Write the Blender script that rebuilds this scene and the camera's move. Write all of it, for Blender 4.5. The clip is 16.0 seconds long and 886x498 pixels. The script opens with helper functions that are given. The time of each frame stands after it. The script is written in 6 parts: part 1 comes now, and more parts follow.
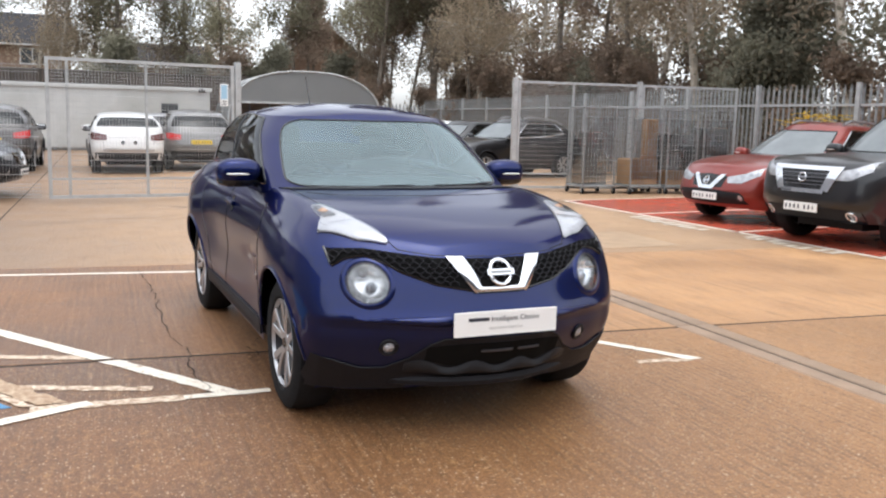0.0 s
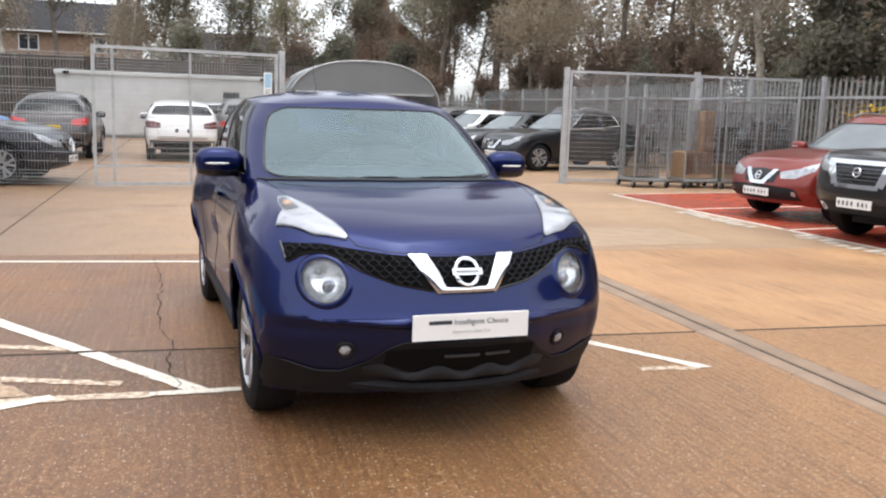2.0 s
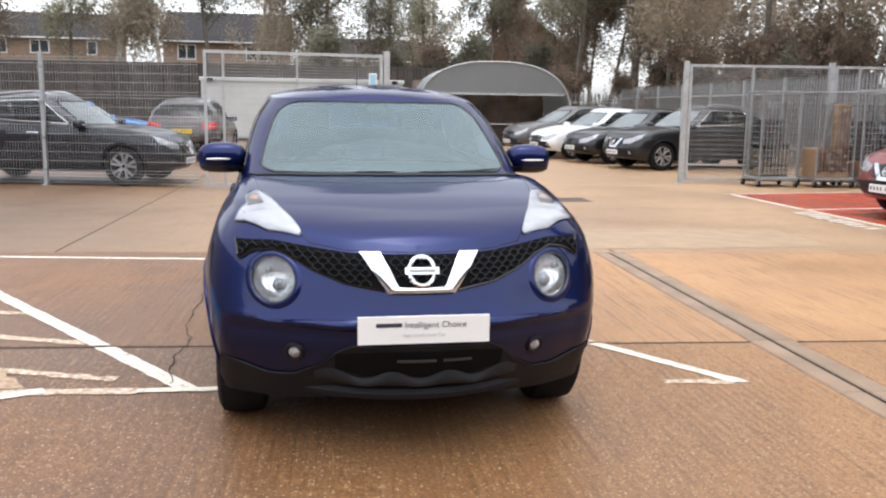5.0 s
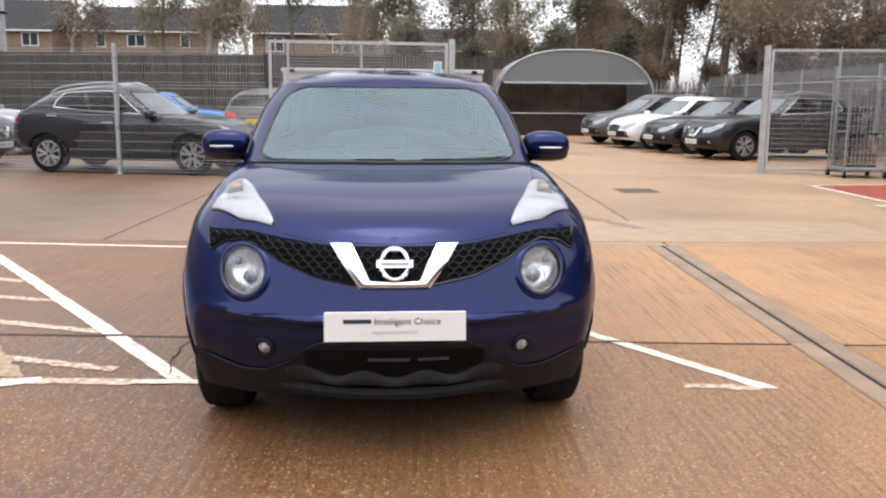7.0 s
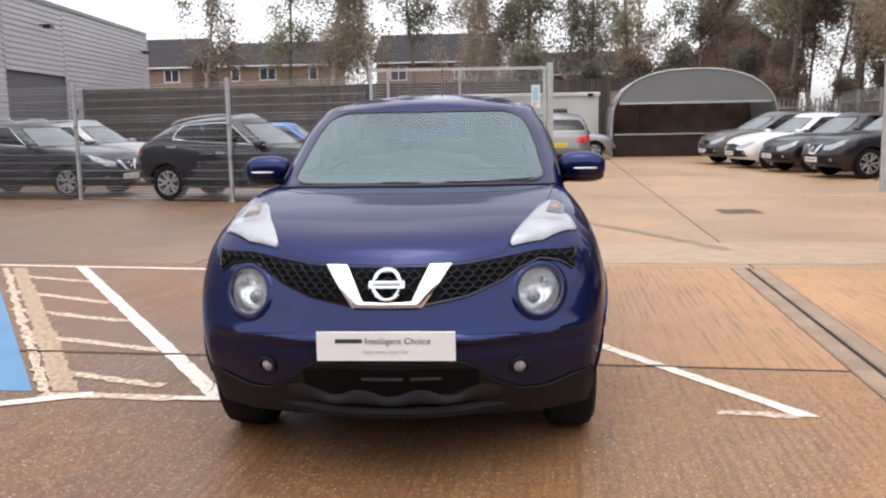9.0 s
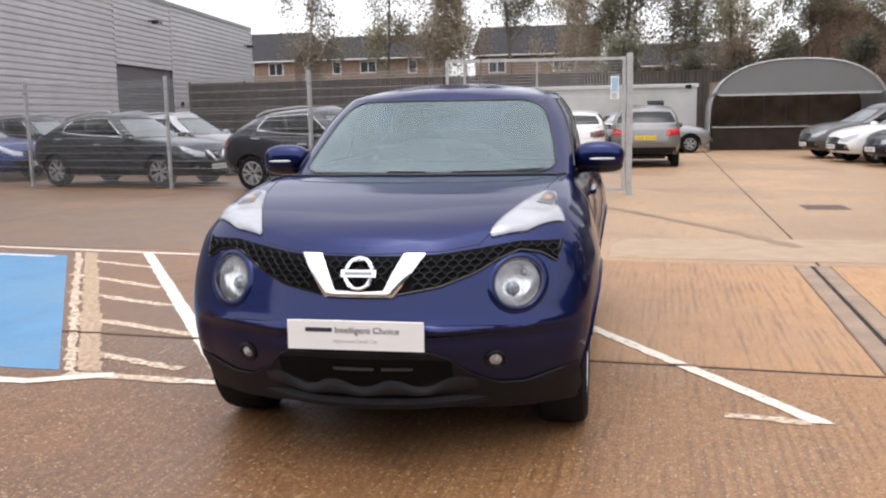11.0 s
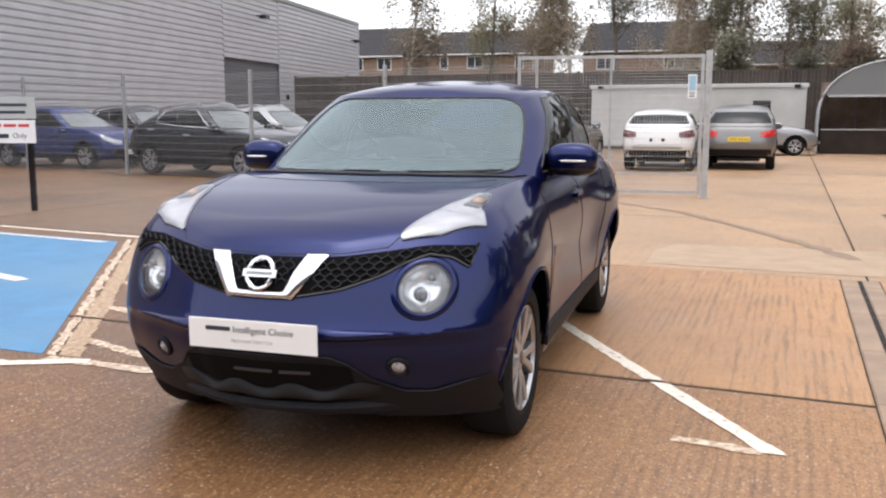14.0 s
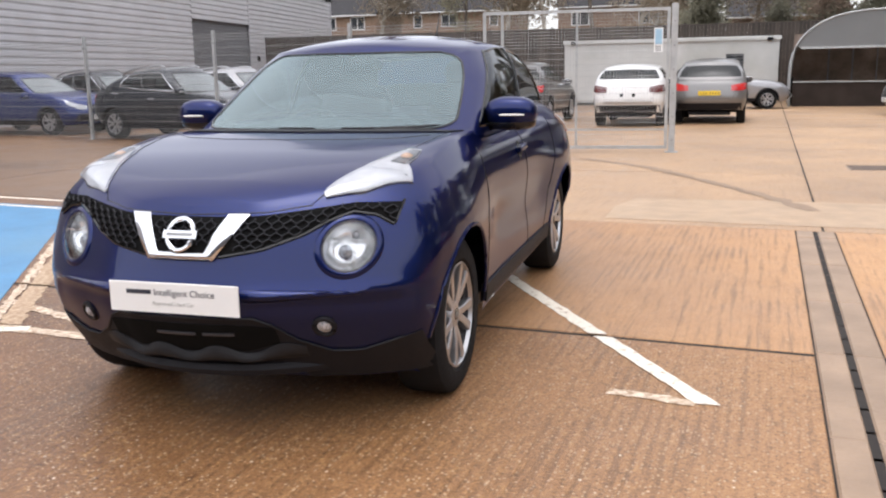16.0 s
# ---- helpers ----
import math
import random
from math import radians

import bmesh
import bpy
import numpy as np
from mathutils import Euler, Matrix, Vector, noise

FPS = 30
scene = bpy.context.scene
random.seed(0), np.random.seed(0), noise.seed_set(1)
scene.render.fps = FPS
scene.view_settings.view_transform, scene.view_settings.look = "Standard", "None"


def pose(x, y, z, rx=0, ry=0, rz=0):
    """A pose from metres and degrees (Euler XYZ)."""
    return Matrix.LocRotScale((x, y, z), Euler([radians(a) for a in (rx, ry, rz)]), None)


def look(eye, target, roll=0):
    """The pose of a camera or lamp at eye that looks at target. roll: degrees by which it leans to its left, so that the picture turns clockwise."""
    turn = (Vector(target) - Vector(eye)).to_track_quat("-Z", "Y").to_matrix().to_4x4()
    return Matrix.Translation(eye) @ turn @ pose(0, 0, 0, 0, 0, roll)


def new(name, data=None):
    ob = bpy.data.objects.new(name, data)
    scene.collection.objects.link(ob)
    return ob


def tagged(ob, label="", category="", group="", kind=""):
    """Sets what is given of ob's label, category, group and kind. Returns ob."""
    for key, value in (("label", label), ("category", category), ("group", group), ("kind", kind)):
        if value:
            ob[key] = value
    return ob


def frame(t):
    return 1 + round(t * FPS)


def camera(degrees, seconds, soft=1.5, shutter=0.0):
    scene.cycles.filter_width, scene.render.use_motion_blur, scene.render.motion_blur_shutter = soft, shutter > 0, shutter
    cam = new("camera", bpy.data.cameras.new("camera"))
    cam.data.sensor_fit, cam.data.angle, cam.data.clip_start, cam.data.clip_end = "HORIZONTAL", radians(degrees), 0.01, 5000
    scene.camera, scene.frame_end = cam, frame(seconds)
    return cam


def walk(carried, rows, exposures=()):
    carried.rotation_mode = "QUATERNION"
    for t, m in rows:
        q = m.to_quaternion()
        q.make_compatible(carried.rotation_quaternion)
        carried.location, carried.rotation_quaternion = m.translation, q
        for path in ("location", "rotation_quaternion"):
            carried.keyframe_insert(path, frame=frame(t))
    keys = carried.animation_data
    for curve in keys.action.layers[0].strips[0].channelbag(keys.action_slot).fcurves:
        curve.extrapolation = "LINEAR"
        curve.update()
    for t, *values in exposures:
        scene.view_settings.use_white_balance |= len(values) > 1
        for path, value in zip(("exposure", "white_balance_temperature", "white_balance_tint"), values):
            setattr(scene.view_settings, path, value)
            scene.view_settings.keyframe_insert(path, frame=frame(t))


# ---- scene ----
cam = camera(52.6, 16.0, 2.2)
PATH = [
    (0, (-1.888, -4.345, 1.459), (-1.082, -2.536, 1.176), 1.4),
    (0.5, (-1.701, -4.384, 1.468), (-0.968, -2.548, 1.165), 1.0),
    (1, (-1.593, -4.390, 1.461), (-0.868, -2.551, 1.159), 1.5),
    (1.5, (-1.463, -4.306, 1.445), (-0.762, -2.456, 1.149), 1.3),
    (2, (-1.361, -4.255, 1.459), (-0.696, -2.394, 1.152), 1.8),
    (2.5, (-1.237, -4.251, 1.443), (-0.625, -2.371, 1.141), 1.7),
    (3, (-1.027, -4.314, 1.444), (-0.511, -2.406, 1.135), 1.4),
    (3.5, (-0.895, -4.304, 1.430), (-0.407, -2.389, 1.119), 0.8),
    (3.7, (-0.865, -4.255, 1.420), (-0.386, -2.338, 1.105), 0.6),
    (5.8, (-0.310, -4.197, 1.417), (-0.081, -2.234, 1.106), 0.7),
    (6, (-0.269, -4.204, 1.413), (-0.069, -2.239, 1.100), 0.4),
    (6.5, (-0.181, -4.155, 1.398), (-0.023, -2.186, 1.087), -0.4),
    (7, (-0.071, -4.030, 1.393), (0.079, -2.064, 1.060), 0.5),
    (7.5, (0.015, -4.009, 1.390), (0.095, -2.039, 1.058), 0.4),
    (8, (0.211, -4.070, 1.387), (0.185, -2.094, 1.075), -0.3),
    (8.5, (0.348, -4.113, 1.395), (0.267, -2.137, 1.097), -0.5),
    (9, (0.442, -4.062, 1.382), (0.306, -2.086, 1.104), -1.0),
    (9.2, (0.483, -4.022, 1.392), (0.313, -2.050, 1.109), -1.0),
    (11.5, (1.032, -3.895, 1.349), (0.640, -1.956, 1.054), -0.7),
    (12, (1.131, -3.777, 1.349), (0.709, -1.847, 1.039), -0.1),
    (12.5, (1.190, -3.690, 1.347), (0.750, -1.766, 1.023), 1.3),
    (13, (1.290, -3.657, 1.339), (0.793, -1.747, 1.018), 1.2),
    (13.5, (1.492, -3.653, 1.356), (0.917, -1.763, 1.043), 0.2),
    (14, (1.621, -3.644, 1.359), (1.022, -1.759, 1.062), 0.0),
    (14.5, (1.683, -3.620, 1.355), (1.069, -1.741, 1.051), 0.0),
    (15, (1.731, -3.579, 1.347), (1.118, -1.702, 1.030), 0.2),
    (15.5, (1.787, -3.561, 1.344), (1.167, -1.690, 1.006), -0.1),
    (16, (1.803, -3.539, 1.334), (1.248, -1.656, 0.950), -1.0),
]
walk(cam, [(t, look(eye, target, roll)) for t, eye, target, roll in PATH],
     [(0, 1.30, 6250, 10), (3.5, 1.34, 6250, 10), (6, 1.32, 6300, 11), (9, 1.16, 6410, 13), (12.5, 1.19, 6410, 13), (14.5, 1.21, 6410, 13), (16, 1.30, 6400, 13)])

# ---- sky, sun, exposure ----
world = bpy.data.worlds.new("overcast_sky")
scene.world = world
world.use_nodes = True
wn = world.node_tree
sky = wn.nodes.new("ShaderNodeTexSky")
sky.sky_type, sky.sun_disc = "NISHITA", False
sky.sun_elevation, sky.sun_rotation = radians(80), radians(180)
sky.dust_density, sky.air_density, sky.ozone_density = 2.0, 1.0, 1.0
pale = wn.nodes.new("ShaderNodeHueSaturation")
pale.inputs["Saturation"].default_value = 0.17
wn.links.new(sky.outputs["Color"], pale.inputs["Color"])
wn.links.new(pale.outputs["Color"], wn.nodes["Background"].inputs["Color"])
wn.nodes["Background"].inputs["Strength"].default_value = 0.15
sun = new("sun", bpy.data.lights.new("sun", "SUN"))
sun.data.energy, sun.data.angle, sun.data.color = 0.5, radians(140), (1.0, 0.97, 0.93)
sun.matrix_world = look((0, -5, 28), (0, 0, 0))


# ---- materials ----
def material(name, colour, rough=0.6, metal=0.0, var=0.15, scale=6.0, bump=0.0, bump_scale=40.0, second=None,
             coat=0.0, stretch=(1, 1, 1), spec=0.5, mix=(0.4, 0.65), random_tint=0.0):
    """A procedural surface: a base colour varied at two scales, grain, fine relief."""
    m = bpy.data.materials.new(name)
    m.use_nodes = True
    nt = m.node_tree
    b = nt.nodes["Principled BSDF"]
    b.inputs["Roughness"].default_value = rough
    b.inputs["Metallic"].default_value = metal
    b.inputs["Coat Weight"].default_value = coat
    b.inputs["Coat Roughness"].default_value = 0.04
    b.inputs["Specular IOR Level"].default_value = spec
    co = nt.nodes.new("ShaderNodeTexCoord")
    mp = nt.nodes.new("ShaderNodeMapping")
    mp.inputs["Scale"].default_value = stretch
    nt.links.new(co.outputs["Object"], mp.inputs["Vector"])

    def noise_tex(sc, detail=5.0):
        n = nt.nodes.new("ShaderNodeTexNoise")
        n.inputs["Scale"].default_value, n.inputs["Detail"].default_value = sc, detail
        nt.links.new(mp.outputs["Vector"], n.inputs["Vector"])
        return n

    def blend(a, bcol, fac):
        x = nt.nodes.new("ShaderNodeMix")
        x.data_type = "RGBA"
        for sock, val in ((x.inputs["A"], a), (x.inputs["B"], bcol)):
            if isinstance(val, tuple):
                sock.default_value = (*val, 1)
            else:
                nt.links.new(val, sock)
        nt.links.new(fac, x.inputs["Factor"])
        return x.outputs["Result"]

    def ramp(src, lo, hi):
        r = nt.nodes.new("ShaderNodeMapRange")
        r.inputs["From Min"].default_value, r.inputs["From Max"].default_value = lo, hi
        nt.links.new(src, r.inputs["Value"])
        return r.outputs["Result"]

    dark = tuple(c * (1 - var) for c in colour)
    light = tuple(min(1, c * (1 + var)) for c in colour)
    col = blend(dark, light, ramp(noise_tex(scale).outputs["Fac"], 0.3, 0.7))
    if second:
        col = blend(col, second, ramp(noise_tex(scale * 0.23, 8).outputs["Fac"], *mix))
    if var > 0.02:
        fine = noise_tex(scale * 9, 3)
        col = blend(col, dark, ramp(fine.outputs["Fac"], 0.55, 0.95))
    if random_tint:
        info = nt.nodes.new("ShaderNodeObjectInfo")
        hs = nt.nodes.new("ShaderNodeHueSaturation")
        nt.links.new(col, hs.inputs["Color"])
        rr = nt.nodes.new("ShaderNodeMapRange")
        rr.inputs["To Min"].default_value, rr.inputs["To Max"].default_value = 1 - random_tint, 1 + random_tint
        nt.links.new(info.outputs["Random"], rr.inputs["Value"])
        nt.links.new(rr.outputs["Result"], hs.inputs["Value"])
        col = hs.outputs["Color"]
    nt.links.new(col, b.inputs["Base Color"])
    if bump:
        bm_ = nt.nodes.new("ShaderNodeBump")
        bm_.inputs["Strength"].default_value, bm_.inputs["Distance"].default_value = bump, 0.01
        nt.links.new(noise_tex(bump_scale).outputs["Fac"], bm_.inputs["Height"])
        nt.links.new(bm_.outputs["Normal"], b.inputs["Normal"])
    return m


def glass_material(name, tint=(0.55, 0.62, 0.62), clear=0.5, ior=1.55, sky_and_mist=0.0):
    m = bpy.data.materials.new(name)
    m.use_nodes = True
    nt = m.node_tree
    nt.nodes.remove(nt.nodes["Principled BSDF"])
    tr = nt.nodes.new("ShaderNodeBsdfTransparent")
    tr.inputs["Color"].default_value = (*[c * clear for c in tint], 1)
    gl = nt.nodes.new("ShaderNodeBsdfGlossy")
    gl.inputs["Roughness"].default_value = 0.02
    gl.inputs["Color"].default_value = (*[0.55 + 0.45 * c for c in tint], 1)
    fr = nt.nodes.new("ShaderNodeFresnel")
    fr.inputs["IOR"].default_value = ior
    mx = nt.nodes.new("ShaderNodeMixShader")
    nt.links.new(fr.outputs["Fac"], mx.inputs["Fac"])
    nt.links.new(tr.outputs[0], mx.inputs[1])
    nt.links.new(gl.outputs[0], mx.inputs[2])
    surface = mx.outputs[0]
    if sky_and_mist:                                # rain mist and the mirrored sky, both put in as pale diffuse colour
        co = nt.nodes.new("ShaderNodeTexCoord")
        nz = nt.nodes.new("ShaderNodeTexNoise")
        nz.inputs["Scale"].default_value, nz.inputs["Detail"].default_value = 3.0, 5.0
        nt.links.new(co.outputs["Object"], nz.inputs["Vector"])
        mr = nt.nodes.new("ShaderNodeMapRange")
        mr.inputs["To Min"].default_value, mr.inputs["To Max"].default_value = sky_and_mist * 0.7, sky_and_mist * 1.3
        nt.links.new(nz.outputs["Fac"], mr.inputs["Value"])
        df = nt.nodes.new("ShaderNodeBsdfDiffuse")
        df.inputs["Color"].default_value = (*[0.3 + 0.7 * c for c in tint], 1)
        film = nt.nodes.new("ShaderNodeMixShader")
        nt.links.new(mr.outputs["Result"], film.inputs["Fac"])
        nt.links.new(surface, film.inputs[1])
        nt.links.new(df.outputs[0], film.inputs[2])
        surface = film.outputs[0]
    nt.links.new(surface, nt.nodes["Material Output"].inputs["Surface"])
    return m


def paint(name, colour, flake=0.3):
    return material(name, colour, rough=0.34, metal=flake, var=0.03, scale=3, coat=0.6)


def concrete_material(name, tone, brush_amount, grit_amount, stroke=34, ridge=0.5, grey=0.0, pale=0.0):
    """Wet tamped concrete: brush strokes along y, pale aggregate specks, damp patches."""
    m = bpy.data.materials.new(name)
    m.use_nodes = True
    nt = m.node_tree
    b = nt.nodes["Principled BSDF"]
    co = nt.nodes.new("ShaderNodeTexCoord")

    def tex(scale, detail, stretch=(1, 1, 1), rough=0.6):
        mp = nt.nodes.new("ShaderNodeMapping")
        mp.inputs["Scale"].default_value = stretch
        nt.links.new(co.outputs["Object"], mp.inputs["Vector"])
        n = nt.nodes.new("ShaderNodeTexNoise")
        n.inputs["Scale"].default_value, n.inputs["Detail"].default_value, n.inputs["Roughness"].default_value = scale, detail, rough
        nt.links.new(mp.outputs["Vector"], n.inputs["Vector"])
        return n.outputs["Fac"]

    def span(src, lo, hi, to0=0.0, to1=1.0):
        r = nt.nodes.new("ShaderNodeMapRange")
        for key, val in (("From Min", lo), ("From Max", hi), ("To Min", to0), ("To Max", to1)):
            r.inputs[key].default_value = val
        nt.links.new(src, r.inputs["Value"])
        return r.outputs["Result"]

    def blend(a, c, fac):
        x = nt.nodes.new("ShaderNodeMix")
        x.data_type = "RGBA"
        for sock, val in ((x.inputs["A"], a), (x.inputs["B"], c)):
            if isinstance(val, tuple):
                sock.default_value = (*val, 1)
            else:
                nt.links.new(val, sock)
        nt.links.new(fac, x.inputs["Factor"])
        return x.outputs["Result"]

    def calc(op, a, c):
        x = nt.nodes.new("ShaderNodeMath")
        x.operation = op
        for i, val in enumerate((a, c)):
            if isinstance(val, (int, float)):
                x.inputs[i].default_value = val
            else:
                nt.links.new(val, x.inputs[i])
        return x.outputs["Value"]

    def ridges(period):
        """Tamped ridges along y, of uneven strength."""
        w = nt.nodes.new("ShaderNodeTexWave")
        w.wave_type, w.bands_direction = "BANDS", "X"
        for key, val in (("Scale", 0.314 / period), ("Distortion", 1.6), ("Detail", 2.0), ("Detail Scale", 0.5), ("Detail Roughness", 0.6)):
            w.inputs[key].default_value = val
        nt.links.new(co.outputs["Object"], w.inputs["Vector"])
        return w.outputs["Fac"]

    def stones(scale, size, rarity):
        """Pale pebbles of the aggregate: few round specks of uneven size."""
        v = nt.nodes.new("ShaderNodeTexVoronoi")
        v.inputs["Scale"].default_value = scale
        nt.links.new(co.outputs["Object"], v.inputs["Vector"])
        pick = nt.nodes.new("ShaderNodeSeparateColor")
        nt.links.new(v.outputs["Color"], pick.inputs[0])
        dot = span(v.outputs["Distance"], size, size * 0.55, 0.0, 1.0)
        return calc("MULTIPLY", dot, span(pick.outputs[0], rarity, min(1.0, rarity + 0.12), 0.0, 1.0))

    damp = tex(0.45, 6)
    blotch = tex(2.3, 5)
    streak = tex(1.0, 5, (stroke, 1.1, 1), 0.7)
    fine_streak = tex(1.0, 4, (stroke * 2.6, 3.0, 1), 0.65)
    worn = tex(0.9, 5)
    brush = calc("ADD", calc("MULTIPLY", ridges(0.05), span(worn, 0.35, 0.65, 0.1 * ridge, 0.45 * ridge)),
                 calc("ADD", calc("MULTIPLY", streak, 0.75), calc("MULTIPLY", fine_streak, 0.45)))
    grit = tex(64, 4, (1, 1, 1), 0.8)
    mottle = tex(21, 3, (1, 0.7, 1), 0.7)
    split = nt.nodes.new("ShaderNodeSeparateXYZ")
    nt.links.new(co.outputs["Object"], split.inputs[0])

    def toned(*c):
        lum = 0.45 * c[0] + 0.45 * c[1] + 0.1 * c[2]
        return tuple((v + (w * lum - v) * grey) * tone for v, w in zip(c, (1.16, 0.95, 0.68)))

    # the colour grows paler towards the east, with an uneven edge
    paler_east = span(calc("ADD", split.outputs["X"], calc("MULTIPLY", damp, 3.0)), 0.6 - pale, 4.6 - pale, 0.0, 1.0)
    base = blend(toned(0.215, 0.096, 0.038), toned(0.49, 0.262, 0.114), paler_east)
    deep = blend(toned(0.130, 0.056, 0.022), toned(0.38, 0.195, 0.084), paler_east)
    col = blend(base, deep, span(damp, 0.38, 0.66))
    col = blend(col, deep, span(blotch, 0.48, 0.66, 0.0, 0.6))
    col = blend(col, toned(0.50, 0.285, 0.115), span(mottle, 0.54, 0.72, 0.0, 0.55 * grit_amount))
    col = blend(col, toned(0.10, 0.048, 0.021), span(mottle, 0.46, 0.32, 0.0, 0.6 * grit_amount))
    mid = 0.6 + 0.1 * ridge
    col = blend(col, toned(0.095, 0.046, 0.021), span(brush, mid + 0.02, mid + 0.16, 0, brush_amount))
    col = blend(col, toned(0.56, 0.335, 0.165), span(brush, mid - 0.05, mid - 0.2, 0, 0.45 * brush_amount))
    col = blend(col, toned(0.07, 0.036, 0.016), span(grit, 0.54, 0.64, 0, grit_amount))
    col = blend(col, toned(0.58, 0.34, 0.155), span(grit, 0.45, 0.34, 0, 0.8 * grit_amount))
    col = blend(col, (0.56, 0.43, 0.28), calc("MULTIPLY", stones(66, 0.42, 0.72), 0.75 * grit_amount))
    col = blend(col, (0.72, 0.62, 0.48), calc("MULTIPLY", stones(31, 0.24, 0.88), 0.9 * grit_amount))
    info = nt.nodes.new("ShaderNodeObjectInfo")
    hs = nt.nodes.new("ShaderNodeHueSaturation")
    nt.links.new(col, hs.inputs["Color"])
    nt.links.new(span(info.outputs["Random"], 0, 1, 0.95, 1.05), hs.inputs["Value"])
    nt.links.new(hs.outputs["Color"], b.inputs["Base Color"])
    nt.links.new(span(damp, 0.35, 0.7, 0.58, 0.34), b.inputs["Roughness"])
    bp = nt.nodes.new("ShaderNodeBump")
    bp.inputs["Strength"].default_value, bp.inputs["Distance"].default_value = 1.0, 0.0045
    nt.links.new(calc("ADD", calc("MULTIPLY", brush, 1.0), calc("MULTIPLY", grit, 0.4)), bp.inputs["Height"])
    nt.links.new(bp.outputs["Normal"], b.inputs["Normal"])
    return m


CONCRETE_NEAR = concrete_material("dark_gritty_wet_concrete", 0.86, 0.45, 0.9, 24, 0.4)
CONCRETE_MID = concrete_material("brushed_wet_concrete", 1.03, 0.55, 0.4, 22, 0.3, 0.08, 0.6)
CONCRETE_FAR = concrete_material("smooth_damp_concrete", 0.98, 0.25, 0.3, 34, 0.2, 0.40, 3.5)
CONCRETE_GREY = material("grey_concrete_repair", (0.40, 0.275, 0.17), rough=0.45, var=0.15, scale=4, bump=0.3)
CRACK = material("crack_in_concrete", (0.03, 0.02, 0.015), rough=0.9)
TYRE_MARK = material("dark_tyre_mark", (0.25, 0.16, 0.095), rough=0.45, var=0.2, scale=10)
GROUND = material("yard_ground", (0.12, 0.085, 0.055), rough=0.8, var=0.25, scale=0.6, bump=0.5)
SEALANT = material("joint_sealant", (0.02, 0.015, 0.012), rough=0.9)
DRAIN = material("drain_concrete", (0.30, 0.205, 0.135), rough=0.5, var=0.2, scale=3, bump=0.4)
SLOT = material("black_recess", (0.006, 0.006, 0.006), rough=0.9, spec=0.1)
LIP_GREY = material("dark_grey_bumper_plastic", (0.015, 0.015, 0.017), spec=0.25, rough=0.55, var=0.1, scale=30)
WHITE_LINE = material("worn_white_road_paint", (0.78, 0.71, 0.60), rough=0.5, var=0.15, scale=90, second=(0.36, 0.23, 0.13), mix=(0.57, 0.70), bump=0.5, bump_scale=60)
FAINT_LINE = material("faded_white_road_paint", (0.74, 0.61, 0.47), rough=0.55, var=0.25, scale=120, second=(0.30, 0.18, 0.095), mix=(0.36, 0.66))
GHOST_LINE = material("almost_worn_off_road_paint", (0.52, 0.39, 0.26), rough=0.55, var=0.25, scale=130, second=(0.33, 0.205, 0.115), mix=(0.3, 0.62))
PALE_BLUE = material("pale_blue_print", (0.32, 0.50, 0.64), rough=0.5, var=0.05)
BLUE_BAY = material("blue_bay_paint", (0.065, 0.22, 0.40), rough=0.4, var=0.12, scale=3, second=(0.11, 0.25, 0.38), mix=(0.5, 0.75), bump=0.3, bump_scale=30)
RED_BAY = material("red_bay_paint", (0.52, 0.095, 0.052), rough=0.25, var=0.18, scale=2, second=(0.40, 0.105, 0.065), mix=(0.5, 0.7))
GALV = material("galvanised_steel", (0.42, 0.43, 0.43), rough=0.5, metal=0.4, var=0.12, scale=8)
GALV_DARK = material("weathered_steel", (0.30, 0.31, 0.31), rough=0.55, metal=0.5, var=0.15, scale=8)
CLADDING = material("grey_profiled_cladding", (0.52, 0.52, 0.54), rough=0.45, metal=0.1, var=0.06, scale=1.2)
CLADDING_DARK = material("dark_grey_door_steel", (0.13, 0.13, 0.14), rough=0.5, var=0.1, scale=2)
HUT = material("white_painted_cabin", (0.5, 0.5, 0.48), rough=0.55, var=0.08, scale=1.5, second=(0.36, 0.36, 0.33), mix=(0.5, 0.7))
BRICK = material("buff_brown_brick", (0.27, 0.18, 0.125), rough=0.85, var=0.2, scale=4)
ROOF = material("dark_roof_tile", (0.04, 0.038, 0.04), spec=0.2, rough=0.85, var=0.2, scale=3)
TIMBER = material("dark_close_board_timber", (0.06, 0.048, 0.04), rough=0.85, var=0.3, scale=3, stretch=(6, 6, 1), random_tint=0.3)
TENT_BROWN = material("dark_brown_sheet", (0.31, 0.235, 0.19), rough=0.9, var=0.4, scale=1.5, spec=0.1)
TENT_DARK = material("black_canopy_curtain", (0.036, 0.028, 0.024), spec=0.1, rough=0.9, var=0.2, scale=2)
BARK = material("grey_brown_bark", (0.15, 0.125, 0.10), rough=0.9, var=0.35, scale=5)
BIRCH = material("pale_birch_bark", (0.42, 0.38, 0.32), rough=0.85, var=0.35, scale=5)
def leaf_material(name, colour, vary=0.35):
    """Thin leaves: they pass on part of the light that falls on their back."""
    m = material(name, colour, rough=0.7, var=vary, scale=0.8, random_tint=vary * 0.85, spec=0.2)
    nt = m.node_tree
    b = nt.nodes["Principled BSDF"]
    tr = nt.nodes.new("ShaderNodeBsdfTranslucent")
    mx = nt.nodes.new("ShaderNodeMixShader")
    mx.inputs["Fac"].default_value = 0.6
    nt.links.new(b.inputs["Base Color"].links[0].from_socket, tr.inputs["Color"])
    nt.links.new(b.outputs[0], mx.inputs[1])
    nt.links.new(tr.outputs[0], mx.inputs[2])
    nt.links.new(mx.outputs[0], nt.nodes["Material Output"].inputs["Surface"])
    return m


